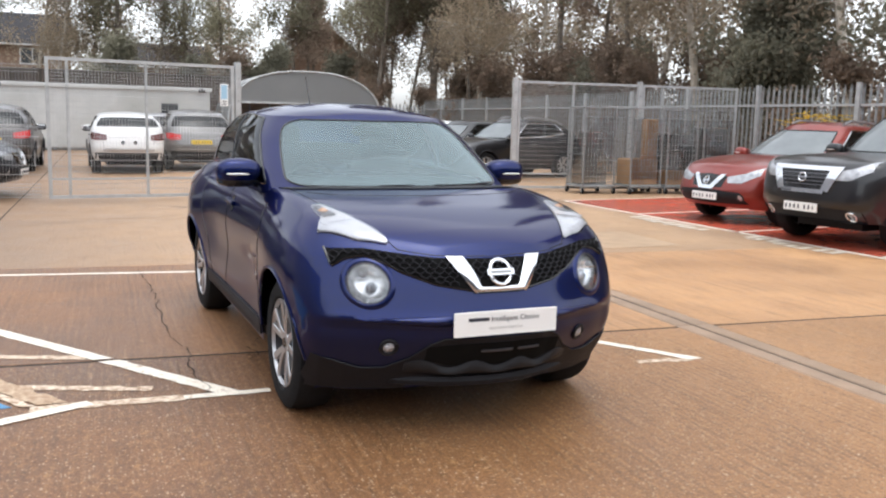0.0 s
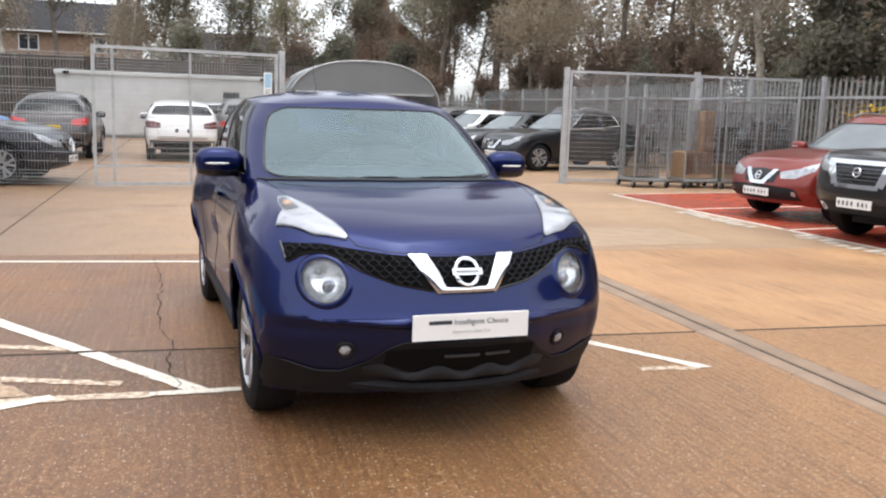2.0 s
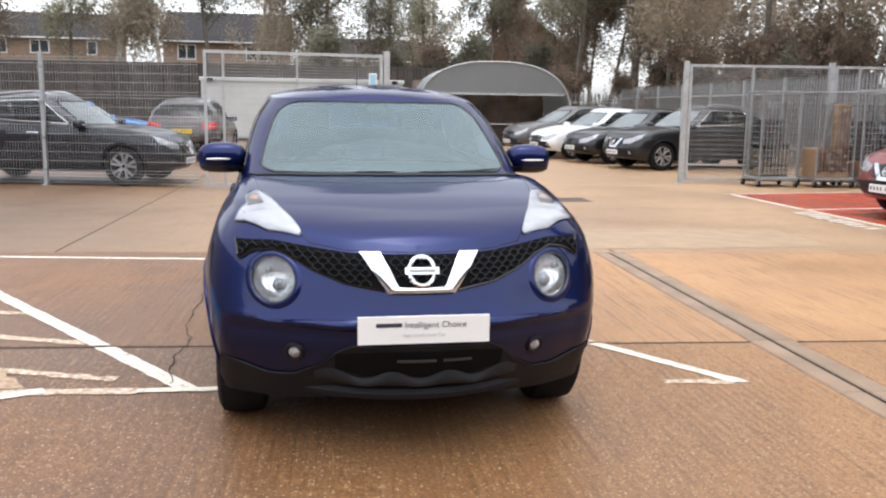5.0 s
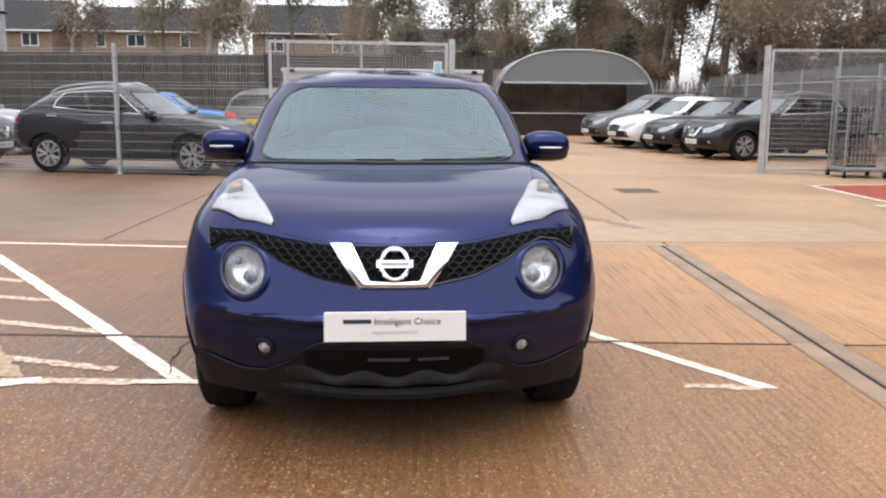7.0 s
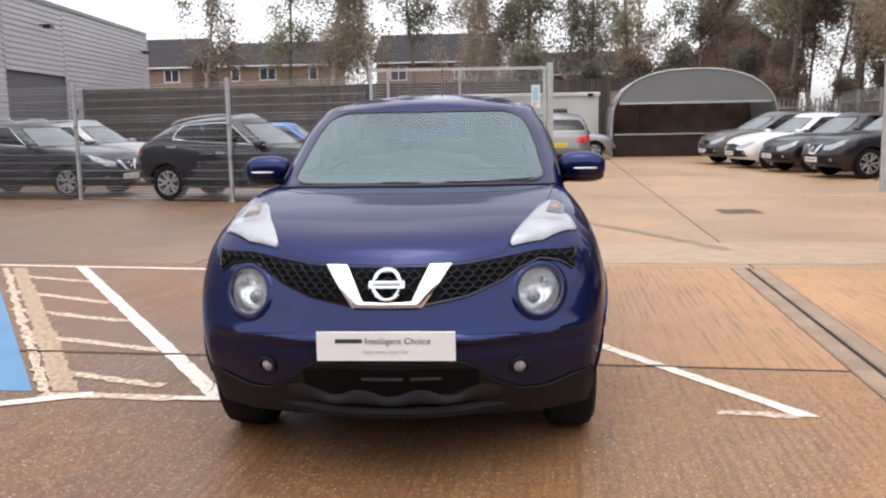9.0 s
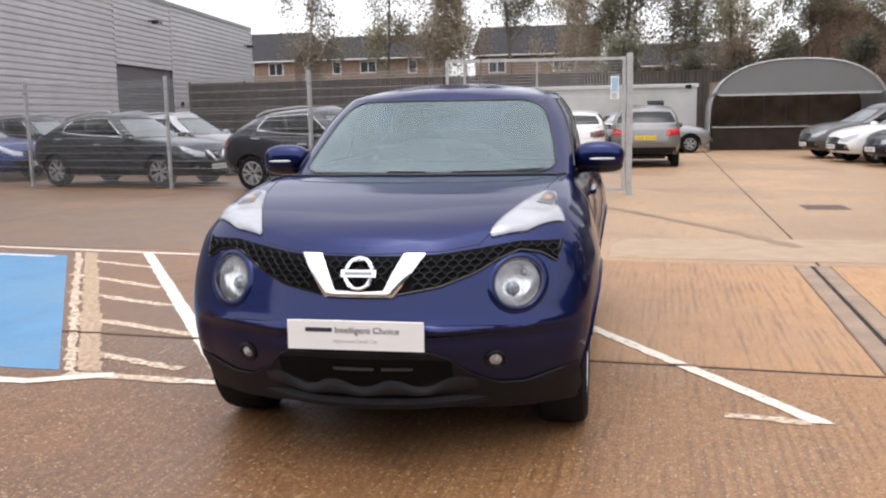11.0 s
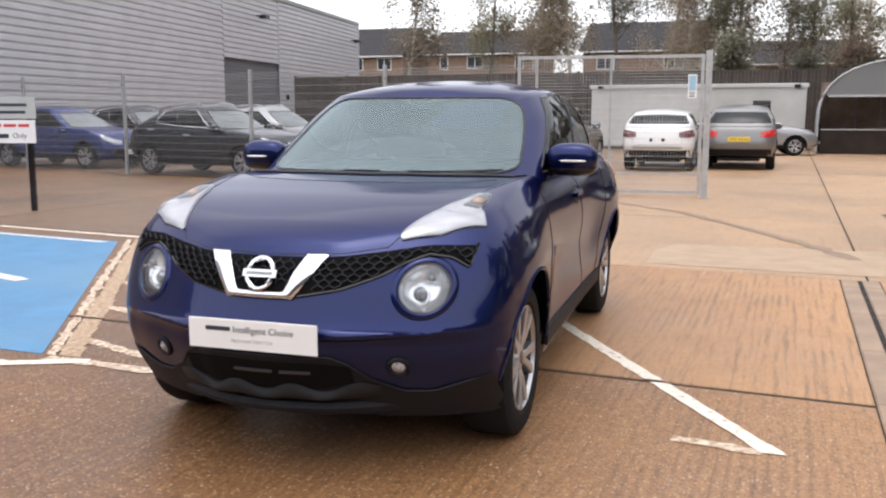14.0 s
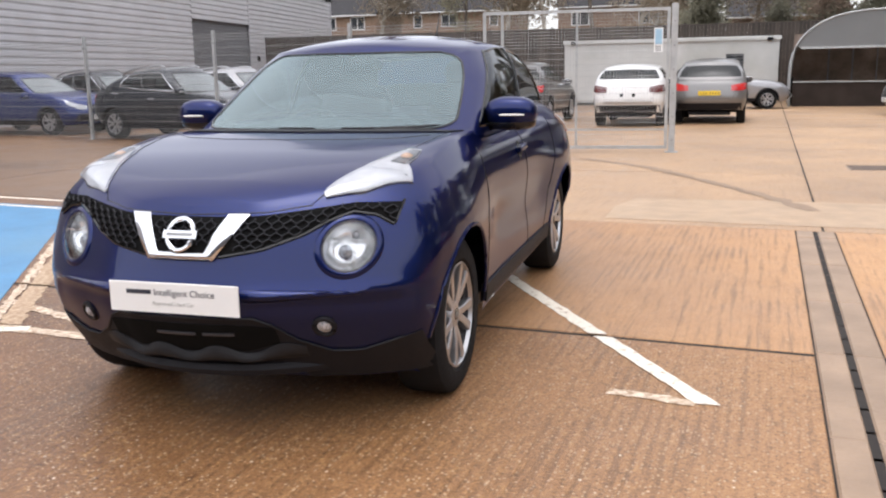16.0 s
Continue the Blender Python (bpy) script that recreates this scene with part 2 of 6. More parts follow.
TENT = leaf_material("white_canopy_sheet", (0.42, 0.43, 0.43), 0.04)
LEAF_GREEN = leaf_material("olive_green_leaves", (0.25, 0.232, 0.16))
LEAF_HEDGE = leaf_material("dark_hedge_leaves", (0.23, 0.22, 0.165))
LEAF_GOLD = leaf_material("autumn_yellow_leaves", (0.34, 0.28, 0.205))
LEAF_RUST = leaf_material("autumn_brown_leaves", (0.28, 0.215, 0.165))
RUBBER = material("black_tyre_rubber", (0.011, 0.011, 0.012), spec=0.2, rough=0.85, var=0.15, scale=20, bump=0.3)
PLASTIC = material("black_textured_plastic", (0.010, 0.010, 0.013), spec=0.25, rough=0.6, var=0.1, scale=30, bump=0.15, bump_scale=300)
GLOSS_BLACK = material("gloss_black_trim", (0.008, 0.008, 0.009), rough=0.15, var=0.02)
ALLOY = material("silver_alloy", (0.45, 0.45, 0.46), rough=0.33, metal=0.85, var=0.05)
ALLOY_DARK = material("dark_alloy", (0.09, 0.09, 0.1), rough=0.35, metal=0.6, var=0.05)
CHROME = material("bright_chrome", (0.70, 0.71, 0.73), rough=0.08, metal=1.0, var=0.01)
LAMP_SHELL = material("lamp_reflector", (0.9, 0.91, 0.92), rough=0.22, metal=0.75, var=0.10, scale=25)
CAR_LAMP = material("car_headlamp_unit", (0.42, 0.43, 0.45), rough=0.22, metal=0.5, var=0.35, scale=14)
AMBER = material("amber_lens", (0.62, 0.34, 0.17), rough=0.15, var=0.05)
TAIL_RED = material("red_tail_lens", (0.5, 0.015, 0.015), rough=0.12, coat=1.0, var=0.05)
PLATE_WHITE = material("white_plate", (0.82, 0.82, 0.8), rough=0.35, var=0.02)
PLATE_YELLOW = material("yellow_plate", (0.75, 0.52, 0.04), rough=0.35, var=0.02)
INK = material("dark_print", (0.03, 0.035, 0.05), rough=0.5, var=0.02)
RED_INK = material("red_print", (0.6, 0.06, 0.06), rough=0.5, var=0.02)
SIGN_GREY = material("grey_sign_board", (0.45, 0.46, 0.44), rough=0.5, var=0.06)
SEAT = material("dark_seat_cloth", (0.03, 0.03, 0.034), rough=0.9, var=0.2, scale=30)
CARDBOARD = material("brown_cardboard", (0.42, 0.26, 0.14), rough=0.8, var=0.12, scale=4)
WRAP = glass_material("clear_plastic_wrap", (0.85, 0.86, 0.86), 0.8, 1.6)
GOLD_FOIL = material("yellow_tinsel", (0.75, 0.5, 0.05), rough=0.3, metal=0.4, var=0.3, scale=10)
# the last number paints the sky's reflection into the screens as pale haze
WINDSCREEN = glass_material("windscreen_glass", (0.50, 0.73, 0.78), 0.8, 1.42, 0.17)
SCREEN_GLASS = glass_material("car_screen_glass", (0.6, 0.68, 0.70), 0.6, 1.8, 0.22)
DARK_GLASS = glass_material("privacy_glass", (0.3, 0.32, 0.33), 0.4)
LENS = glass_material("clear_lens", (0.95, 0.96, 0.97), 1.0)
WINDOW_PANE = material("house_window_glass", (0.04, 0.045, 0.05), rough=0.08, var=0.1)
UPVC = material("white_window_frame", (0.75, 0.75, 0.73), rough=0.4, var=0.03)
BLUE_PAINT = material("dark_metallic_blue_paint", (0.0032, 0.0105, 0.074), rough=0.36, metal=0.9, var=0.03, scale=3, coat=0.8)
BLUE_PAINT.node_tree.nodes["Principled BSDF"].inputs["Coat IOR"].default_value = 1.45
BLUE_PAINT.node_tree.nodes["Principled BSDF"].inputs["Coat Roughness"].default_value = 0.08      # fine rain on the lacquer
BLUE_PAINT.node_tree.nodes["Principled BSDF"].inputs["Specular Tint"].default_value = (0.24, 0.27, 0.46, 1)
LAMP_WHITE = material("pale_lamp_inner", (0.70, 0.70, 0.72), rough=0.2, metal=0.3, var=0.12, scale=14)


# ---- mesh helpers ----
class Shape:
    """Collects points and faces for one mesh."""

    def __init__(self):
        self.v, self.f, self.smooth = [], [], False

    def add(self, pts, faces):
        n = len(self.v)
        self.v += [tuple(p) for p in pts]
        self.f += [tuple(n + i for i in f) for f in faces]
        return self

    def box(self, x0, y0, z0, x1, y1, z1, m=None):
        pts = [Vector((x, y, z)) for z in (z0, z1) for y in (y0, y1) for x in (x0, x1)]
        if m:
            pts = [m @ p for p in pts]
        return self.add(pts, [(0, 2, 3, 1), (4, 5, 7, 6), (0, 1, 5, 4), (2, 6, 7, 3), (0, 4, 6, 2), (1, 3, 7, 5)])

    def slab(self, x0, y0, z0, x1, y1, z1, c=0.01, m=None):
        """A box with chamfered top edges."""
        pts = [(x, y, z0) for y in (y0, y1) for x in (x0, x1)]
        pts += [(x, y, z1 - c) for y in (y0, y1) for x in (x0, x1)]
        pts += [(x, y, z1) for y in (y0 + c, y1 - c) for x in (x0 + c, x1 - c)]
        pts = [Vector(p) for p in pts]
        if m:
            pts = [m @ p for p in pts]
        fs = [(0, 2, 3, 1), (8, 9, 11, 10)]
        for a in (0, 4):
            fs += [(a, a + 1, a + 5, a + 4), (a + 1, a + 3, a + 7, a + 5), (a + 3, a + 2, a + 6, a + 7), (a + 2, a, a + 4, a + 6)]
        return self.add(pts, fs)

    def tube(self, pts, r, n=8, closed=False, r2=None):
        """A round bar along a line of points; r2 tapers it."""
        pts = [Vector(p) for p in pts]
        k, rings = len(pts), []
        for i, p in enumerate(pts):
            a = pts[(i - 1) % k] if closed or i else pts[0]
            b = pts[(i + 1) % k] if closed or i < k - 1 else pts[-1]
            d = (b - a).normalized() if (b - a).length > 1e-9 else Vector((0, 0, 1))
            u = d.cross(Vector((0, 0, 1)) if abs(d.z) < 0.9 else Vector((1, 0, 0))).normalized()
            w = d.cross(u)
            rad = r if r2 is None else r + (r2 - r) * i / max(1, k - 1)
            rings.append([p + rad * (math.cos(2 * math.pi * j / n) * u + math.sin(2 * math.pi * j / n) * w) for j in range(n)])
        base = len(self.v)
        self.v += [tuple(q) for ring in rings for q in ring]
        for i in range(k if closed else k - 1):
            for j in range(n):
                a, b = base + i * n, base + ((i + 1) % k) * n
                self.f.append((a + j, a + (j + 1) % n, b + (j + 1) % n, b + j))
        if not closed:
            self.f += [tuple(base + j for j in reversed(range(n))), tuple(base + (k - 1) * n + j for j in range(n))]
        return self

    def bar(self, a, b, w, h=None):
        """A straight square bar from a to b."""
        a, b = Vector(a), Vector(b)
        d = (b - a).normalized()
        u = d.cross(Vector((0, 0, 1)) if abs(d.z) < 0.9 else Vector((0, 1, 0))).normalized() * (w / 2)
        v = d.cross(u).normalized() * ((h or w) / 2)
        pts = [p + s * u + t * v for p in (a, b) for s, t in ((-1, -1), (1, -1), (1, 1), (-1, 1))]
        return self.add(pts, [(0, 1, 2, 3), (7, 6, 5, 4)] + [(i, 4 + i, 4 + (i + 1) % 4, (i + 1) % 4) for i in range(4)])

    def lathe(self, prof, n=32, m=None):
        """Turns a profile of (radius, height along x) round the x axis."""
        base = len(self.v)
        for i in range(n):
            a = 2 * math.pi * i / n
            for r, x in prof:
                p = Vector((x, r * math.cos(a), r * math.sin(a)))
                self.v.append(tuple(m @ p if m else p))
        k = len(prof)
        for i in range(n):
            for j in range(k - 1):
                a, b = base + i * k + j, base + ((i + 1) % n) * k + j
                self.f.append((a, b, b + 1, a + 1))
        return self

    def grid(self, rows, closed=False):
        """Faces between rows of points of equal length."""
        base, k = len(self.v), len(rows[0])
        self.v += [tuple(p) for r in rows for p in r]
        for i in range(len(rows) - 1):
            for j in range(k if closed else k - 1):
                a, b = base + i * k, base + (i + 1) * k
                self.f.append((a + j, a + (j + 1) % k, b + (j + 1) % k, b + j))
        return self

    def mesh(self, name, mat=None, smooth=False, angle=35):
        me = bpy.data.meshes.new(name)
        me.from_pydata(self.v, [], self.f)
        if mat:
            me.materials.append(mat)
        if smooth:
            me.polygons.foreach_set("use_smooth", [True] * len(me.polygons))
            me.set_sharp_from_angle(angle=radians(angle))
        me.validate()
        return me


def part(name, shape, mat, parent=None, label="", smooth=False, angle=35):
    """One mesh object under its thing."""
    ob = new(name, shape.mesh(name, mat, smooth, angle))
    ob.parent = parent
    if label:
        ob["label"] = label
    return ob


def thing(name, m, label, category, group="", kind=""):
    ob = new(name)
    ob.matrix_world = m
    return tagged(ob, label, category, group, kind)


def text_mesh(name, words, size, mat, parent, m, label="", align="CENTER"):
    cu = bpy.data.curves.new(name, "FONT")
    cu.body, cu.size, cu.align_x, cu.align_y, cu.extrude = words, size, align, "CENTER", 0.0008
    tmp = bpy.data.objects.new(name, cu)
    scene.collection.objects.link(tmp)
    me = bpy.data.meshes.new_from_object(tmp.evaluated_get(bpy.context.evaluated_depsgraph_get()))
    bpy.data.objects.remove(tmp)
    me.materials.clear()
    me.materials.append(mat)
    ob = new(name, me)
    ob.parent, ob.matrix_basis = parent, m
    if label:
        ob["label"] = label
    return ob


def lerp(a, b, t):
    return a + (b - a) * t


def smooth01(t):
    t = min(max(t, 0.0), 1.0)
    return t * t * (3 - 2 * t)


def curve_of(keys):
    """A smooth function through (x, value) keys."""
    xs, ys = [k[0] for k in keys], [k[1] for k in keys]
    slopes = []
    for i in range(len(xs)):
        if i in (0, len(xs) - 1):
            j = min(i, len(xs) - 2)
            slopes.append((ys[j + 1] - ys[j]) / (xs[j + 1] - xs[j]))
        else:
            a, b = (ys[i] - ys[i - 1]) / (xs[i] - xs[i - 1]), (ys[i + 1] - ys[i]) / (xs[i + 1] - xs[i])
            slopes.append(0 if a * b <= 0 else 2 * a * b / (a + b))

    def at(x):
        if x <= xs[0]:
            return ys[0]
        if x >= xs[-1]:
            return ys[-1]
        i = max(j for j in range(len(xs)) if xs[j] <= x)
        h = xs[i + 1] - xs[i]
        t = (x - xs[i]) / h
        return ((2 * t**3 - 3 * t**2 + 1) * ys[i] + (t**3 - 2 * t**2 + t) * h * slopes[i]
                + (-2 * t**3 + 3 * t**2) * ys[i + 1] + (t**3 - t**2) * h * slopes[i + 1])
    return at


# ---- yard: ground, markings, drain ----
YARD = pose(0, 0, 0, 0, 0, -3.4)          # the way the slabs run
ground = tagged(new("ground", Shape().grid([[(x, y, -0.03) for x in (-900, -60, 0, 60, 900)] for y in (-900, -60, 0, 60, 900)]).mesh("ground", GROUND)),
                "bare earth ground reaching past the concrete yard", "ground", kind="structure")

MARK_Z = 0.0035
JOINT_Y, JOINT_SLOPE = 1.05, 0.0893    # the joint between the near slabs


def marking(name, pts, mat, label, z=MARK_Z):
    """A thin painted shape on the slabs."""
    s = Shape().add([(x, y, z) for x, y in pts] + [(x, y, z - 0.003) for x, y in pts],
                    [tuple(range(len(pts)))] + [(i, i + len(pts), (i + 1) % len(pts) + len(pts), (i + 1) % len(pts)) for i in range(len(pts))])
    ob = new(name, s.mesh(name, mat))
    return tagged(ob, label, "road marking", kind="structure")


def line(a, b, w, mat=None, label="worn white painted bay line on the concrete", z=MARK_Z, skew=None):
    a, b = Vector(a), Vector(b)
    d = (b - a).normalized()
    sa, sb = a.y + JOINT_SLOPE * a.x - JOINT_Y, b.y + JOINT_SLOPE * b.x - JOINT_Y
    if sa * sb < 0 and min(abs(sa), abs(sb)) > 0.03:         # the paint is broken at the slab joint
        at = a.lerp(b, sa / (sa - sb))
        k = 0.022 / max(0.2, abs(d.y))
        line(a, at - d * k, w, mat, label, z, skew)
        return line(at + d * k, b, w, mat, label, z, skew)
    n = Vector((-d.y, d.x)) * (w / 2)
    pts = [a + n, a - n, b - n, b + n]
    if skew:                                # ends cut along the bay's front
        k = Vector((1, 0)) * (w / 2 / max(0.3, abs(d.y)))
        pts = [a - k, a + k, b + k, b - k]
        if d.y > 0:
            pts = pts[::-1]
    wear = random.Random(int(1000 * (a.x + 7 * b.y)))
    n = max(2, int((b - a).length / 0.06))
    one, two = (pts[0], pts[3]), (pts[1], pts[2])
    rag = 0.010 if mat in (FAINT_LINE, GHOST_LINE) else 0.0035
    rows = []
    for p, q in (one, two):
        rows.append([Vector(p).lerp(Vector(q), i / n) + Vector((wear.gauss(0, rag), wear.gauss(0, rag))) * (0.3 if i in (0, n) else 1) for i in range(n + 1)])
    ob = new("painted_line", Shape().grid([[(p.x, p.y, z) for p in r] for r in rows]).mesh("painted_line", mat or WHITE_LINE))
    return tagged(ob, label, "road marking", kind="structure")


# parking bays beside the blue car
line((-3.83, 4.64), (-1.02, 0.30), 0.10, skew=True, z=0.0045)
line((-1.27, 0.305), (-0.82, 0.285), 0.065, z=0.0055)
line((0.09, 2.96), (1.852, 0.05), 0.082, skew=True, z=0.0045)
line((1.44, 0.12), (1.80, 0.055), 0.065, FAINT_LINE, "faded remains of an older white bay line")
line((-9.5, 5.55), (-0.3, 4.12), 0.075)
line((-2.0, 0.36), (-1.27, 0.31), 0.09, FAINT_LINE, "worn white line closing the hatched strip")
line((-7.0, 0.60), (-2.12, 0.20), 0.085)
line((-2.14, 0.19), (-1.72, 0.37), 0.085, z=0.005)
for (a, b) in (((-4.37, 4.19), (-3.18, 3.72)), ((-3.89, 3.36), (-2.72, 2.8)), ((-3.41, 2.58), (-2.2, 2.08)), ((-2.84, 1.72), (-1.7, 1.28)), ((-2.3, 0.86), (-1.4, 0.52))):
    line(a, b, 0.085, FAINT_LINE, "worn white hatching stroke beside the blue bay")
marking("blue_bay", [(-4.62, 4.42), (-2.08, 0.42), (-6.6, 0.62), (-9.2, 5.1)], BLUE_BAY, "pale blue painted parking bay for disabled drivers")
line((-4.60, 4.60), (-2.00, 0.40), 0.055, FAINT_LINE, z=0.005, skew=True)
line((-4.47, 4.62), (-1.89, 0.42), 0.13, GHOST_LINE, "faded older white line beside the blue bay", z=0.0038, skew=True)
line((-9.0, 4.98), (-4.72, 4.34), 0.07, WHITE_LINE, z=0.005)
# the white wheelchair mark on the blue paint
for a, b, w in (((-4.9, 2.1), (-4.3, 2.35), 0.12), ((-4.35, 2.4), (-3.9, 2.25), 0.12), ((-5.0, 1.7), (-4.5, 1.5), 0.1), ((-4.5, 1.5), (-4.1, 1.75), 0.1), ((-5.0, 1.7), (-5.1, 2.1), 0.1)):
    line(a, b, w, WHITE_LINE, "white wheelchair mark on the blue paint", z=0.006)

marking("red_bay", [(7.2, 10.4), (13.0, 10.75), (12.6, -2.0), (6.88, -2.0)], RED_BAY, "orange-red painted parking area with white lines")
line((7.15, 10.45), (6.85, -2.0), 0.1, WHITE_LINE, z=0.005)
line((7.1, 10.36), (12.6, 10.98), 0.08, WHITE_LINE, z=0.005)
for y in (7.92, 5.47, 3.02):
    line((7.04 - 0.02 * (7.92 - y), y), (12.5, y + 0.58), 0.08, WHITE_LINE, z=0.005)
# worn lettering along the edge of the red bays, too worn to be read
rub = random.Random(5)
for start, end in ((7.50, 5.62), (4.95, 3.30)):
    n = int((start - end) / 0.105)
    for i in range(n):
        y = start - 0.105 * i
        x = 6.60 + rub.uniform(-0.02, 0.12)
        if i % 4 == 3:                                  # a gap between two letters
            continue
        if i % 2:
            line((x, y), (x + rub.uniform(0.02, 0.05), y - 0.10), 0.06, WHITE_LINE, "worn unreadable white lettering along the red bays", z=0.006)
        else:
            line((x, y), (x + rub.uniform(0.18, 0.30), y + 0.03), 0.115, WHITE_LINE, "worn unreadable white lettering along the red bays", z=0.006)

# slot drain between the slabs
drain = thing("drain_channel", YARD, "concrete slot drain channel set flush in the yard", "drain", kind="structure")
for i in range(12):
    y0, y1 = -7.39 + i * 1.05, min(-6.34 + i * 1.05, 4.49)
    for x0 in (2.286, 2.450):
        part("drain_block", Shape().slab(x0, y0 + 0.006, -0.05, x0 + 0.130, y1 - 0.006, 0.003, 0.008), DRAIN, drain)
part("drain_slot", Shape().box(2.415, -7.3, -0.06, 2.451, 4.46, -0.008), SLOT, drain)
for i in range(46):
    y0 = -6.95 + 0.25 * i
    part("slot_bridge", Shape().box(2.413, y0, -0.03, 2.453, y0 + 0.022, -0.006), DRAIN, drain)

# drain cover further off
cover = thing("drain_cover", pose(3.93, 9.45, 0), "dark rusty iron inspection cover in the concrete", "drain cover", kind="structure")
part("frame", Shape().slab(-0.31, -0.31, -0.02, 0.31, 0.31, 0.008), DRAIN, cover)
part("lid", Shape().slab(-0.29, -0.29, 0.0, 0.29, 0.29, 0.014), material("rusty_iron", (0.10, 0.065, 0.045), rough=0.7, var=0.3, scale=14, bump=0.5), cover)

# a grey repair, cracks and tyre marks in the concrete
marking("concrete_repair", [(0.93, 4.72), (0.95, 5.5), (1.12, 6.08), (2.3, 6.1), (4.2, 6.0), (5.4, 5.9), (5.3, 4.5), (2.6, 4.56)], CONCRETE_GREY, "paler grey repair cast into the brown concrete", 0.003)


def crack(pts, width, mat, label, name="crack", seed=1, jitter=0.02, z=0.0045):
    """A thin wandering line in the slabs."""
    r = random.Random(seed)
    fine = resample_2d(pts, int(6 * len(pts)))
    left, right = [], []
    for i, (x, y_) in enumerate(fine):
        x, y_ = x + r.gauss(0, jitter), y_ + r.gauss(0, jitter)
        w = width * r.uniform(0.5, 1.4) / 2
        left.append((x - w, y_, z))
        right.append((x + w, y_, z))
    return tagged(new(name, Shape().grid([left, right]).mesh(name, mat)), label, "crack" if mat is CRACK else "tyre mark", kind="structure")


def resample_2d(pts, n):
    p = np.array(pts, float)
    d = np.zeros(len(p))
    d[1:] = np.cumsum(np.linalg.norm(np.diff(p, axis=0), axis=1))
    at = np.linspace(0, d[-1], n)
    return [(np.interp(a, d, p[:, 0]), np.interp(a, d, p[:, 1])) for a in at]


crack([(-1.13, 4.4), (-1.11, 3.98), (-1.10, 3.16), (-1.16, 2.1), (-1.17, 1.62), (-1.12, 1.35), (-1.11, 1.14), (-1.16, 1.01), (-1.15, 0.64), (-1.12, 0.40), (-1.17, 0.27)], 0.008, CRACK, "dark wandering crack in the concrete", jitter=0.009)
crack([(-0.62, 1.5), (-0.72, 1.22), (-0.78, 0.9)], 0.007, CRACK, "short dark crack in the concrete", seed=2)
crack([(2.35, 4.42), (1.2, 4.5), (0.4, 4.55)], 0.012, CRACK, "fine crack along the slab edge", seed=3, jitter=0.008)
crack([(3.6, 4.38), (4.24, 4.47), (5.0, 4.53), (5.65, 4.65), (6.25, 4.5)], 0.013, CRACK, "fine dark crack along the slab edge", seed=6, jitter=0.01)
crack([(-0.03, 10.45), (1.01, 9.33), (1.95, 7.48), (2.53, 6.24), (2.8, 5.45)], 0.19, TYRE_MARK, "faint dark tyre mark curving over the concrete", "tyre_mark", 4, 0.004)
crack([(-3.0, 7.8), (-1.5, 8.6), (0.5, 9.4)], 0.05, TYRE_MARK, "faint dark scrape over the concrete", "tyre_mark", 5, 0.01)


# ---- fences and gates ----
def wire_levels(height):
    """Heights of the horizontal wires: close at the foot and at the bends, wide between."""
    z, out = 0.05, []
    while z < height:
        out.append(z)
        z += 0.055 if z < 0.27 or 1.38 < z < 1.62 or z > height - 0.2 else 0.155
    return out


def mesh_panel(thing_, width, height, wire=0.006, cols=0.05, mat=GALV):
    s = Shape()
    for z in wire_levels(height):
        s.box(0, -wire / 2 - 0.004, z - wire / 2, width, wire / 2 - 0.004, z + wire / 2)
        s.box(0, -wire / 2 + 0.009, z - wire / 2, width, wire / 2 + 0.009, z + wire / 2)
    for i in range(int(width / cols) + 1):
        x = i * cols
        s.box(x - 0.0013, -0.002, 0.03, x + 0.0013, 0.002, height + 0.02)
    return part("mesh_infill", s, mat, thing_)


FENCE_A, FENCE_B = (-1.95, 11.75), (-20.0, 15.9)


def fence_run(a, b, height, stops, label):
    """Mesh panels between posts that stand at the given distances from a."""
    a, b = Vector(a), Vector(b)
    way = (b - a).normalized()
    yaw = math.degrees(math.atan2(way.y, way.x)) + 180
    for near, far in zip(stops[:-1], stops[1:]):
        p = a + way * far
        f = thing("mesh_fence_panel", pose(p.x, p.y, 0, 0, 0, yaw), label, "fence", "mesh fence panels", "structure")
        mesh_panel(f, far - near, height - 0.05)
        post = part("fence_post", Shape().box(-0.03, -0.03, 0, 0.03, 0.03, height + 0.03).box(-0.075, -0.075, 0, 0.075, 0.075, 0.012), GALV, f)
        for z in (0.25, 0.8, 1.4, 2.0):
            part("post_clip", Shape().box(-0.036, -0.05, z, 0.036, -0.02, z + 0.045), GALV_DARK, post)


fence_run(FENCE_A, FENCE_B, 2.25, (0.0, 2.73, 6.1, 9.95, 13.6, 17.2, 18.5), "galvanised steel mesh fence panel in front of parked cars")


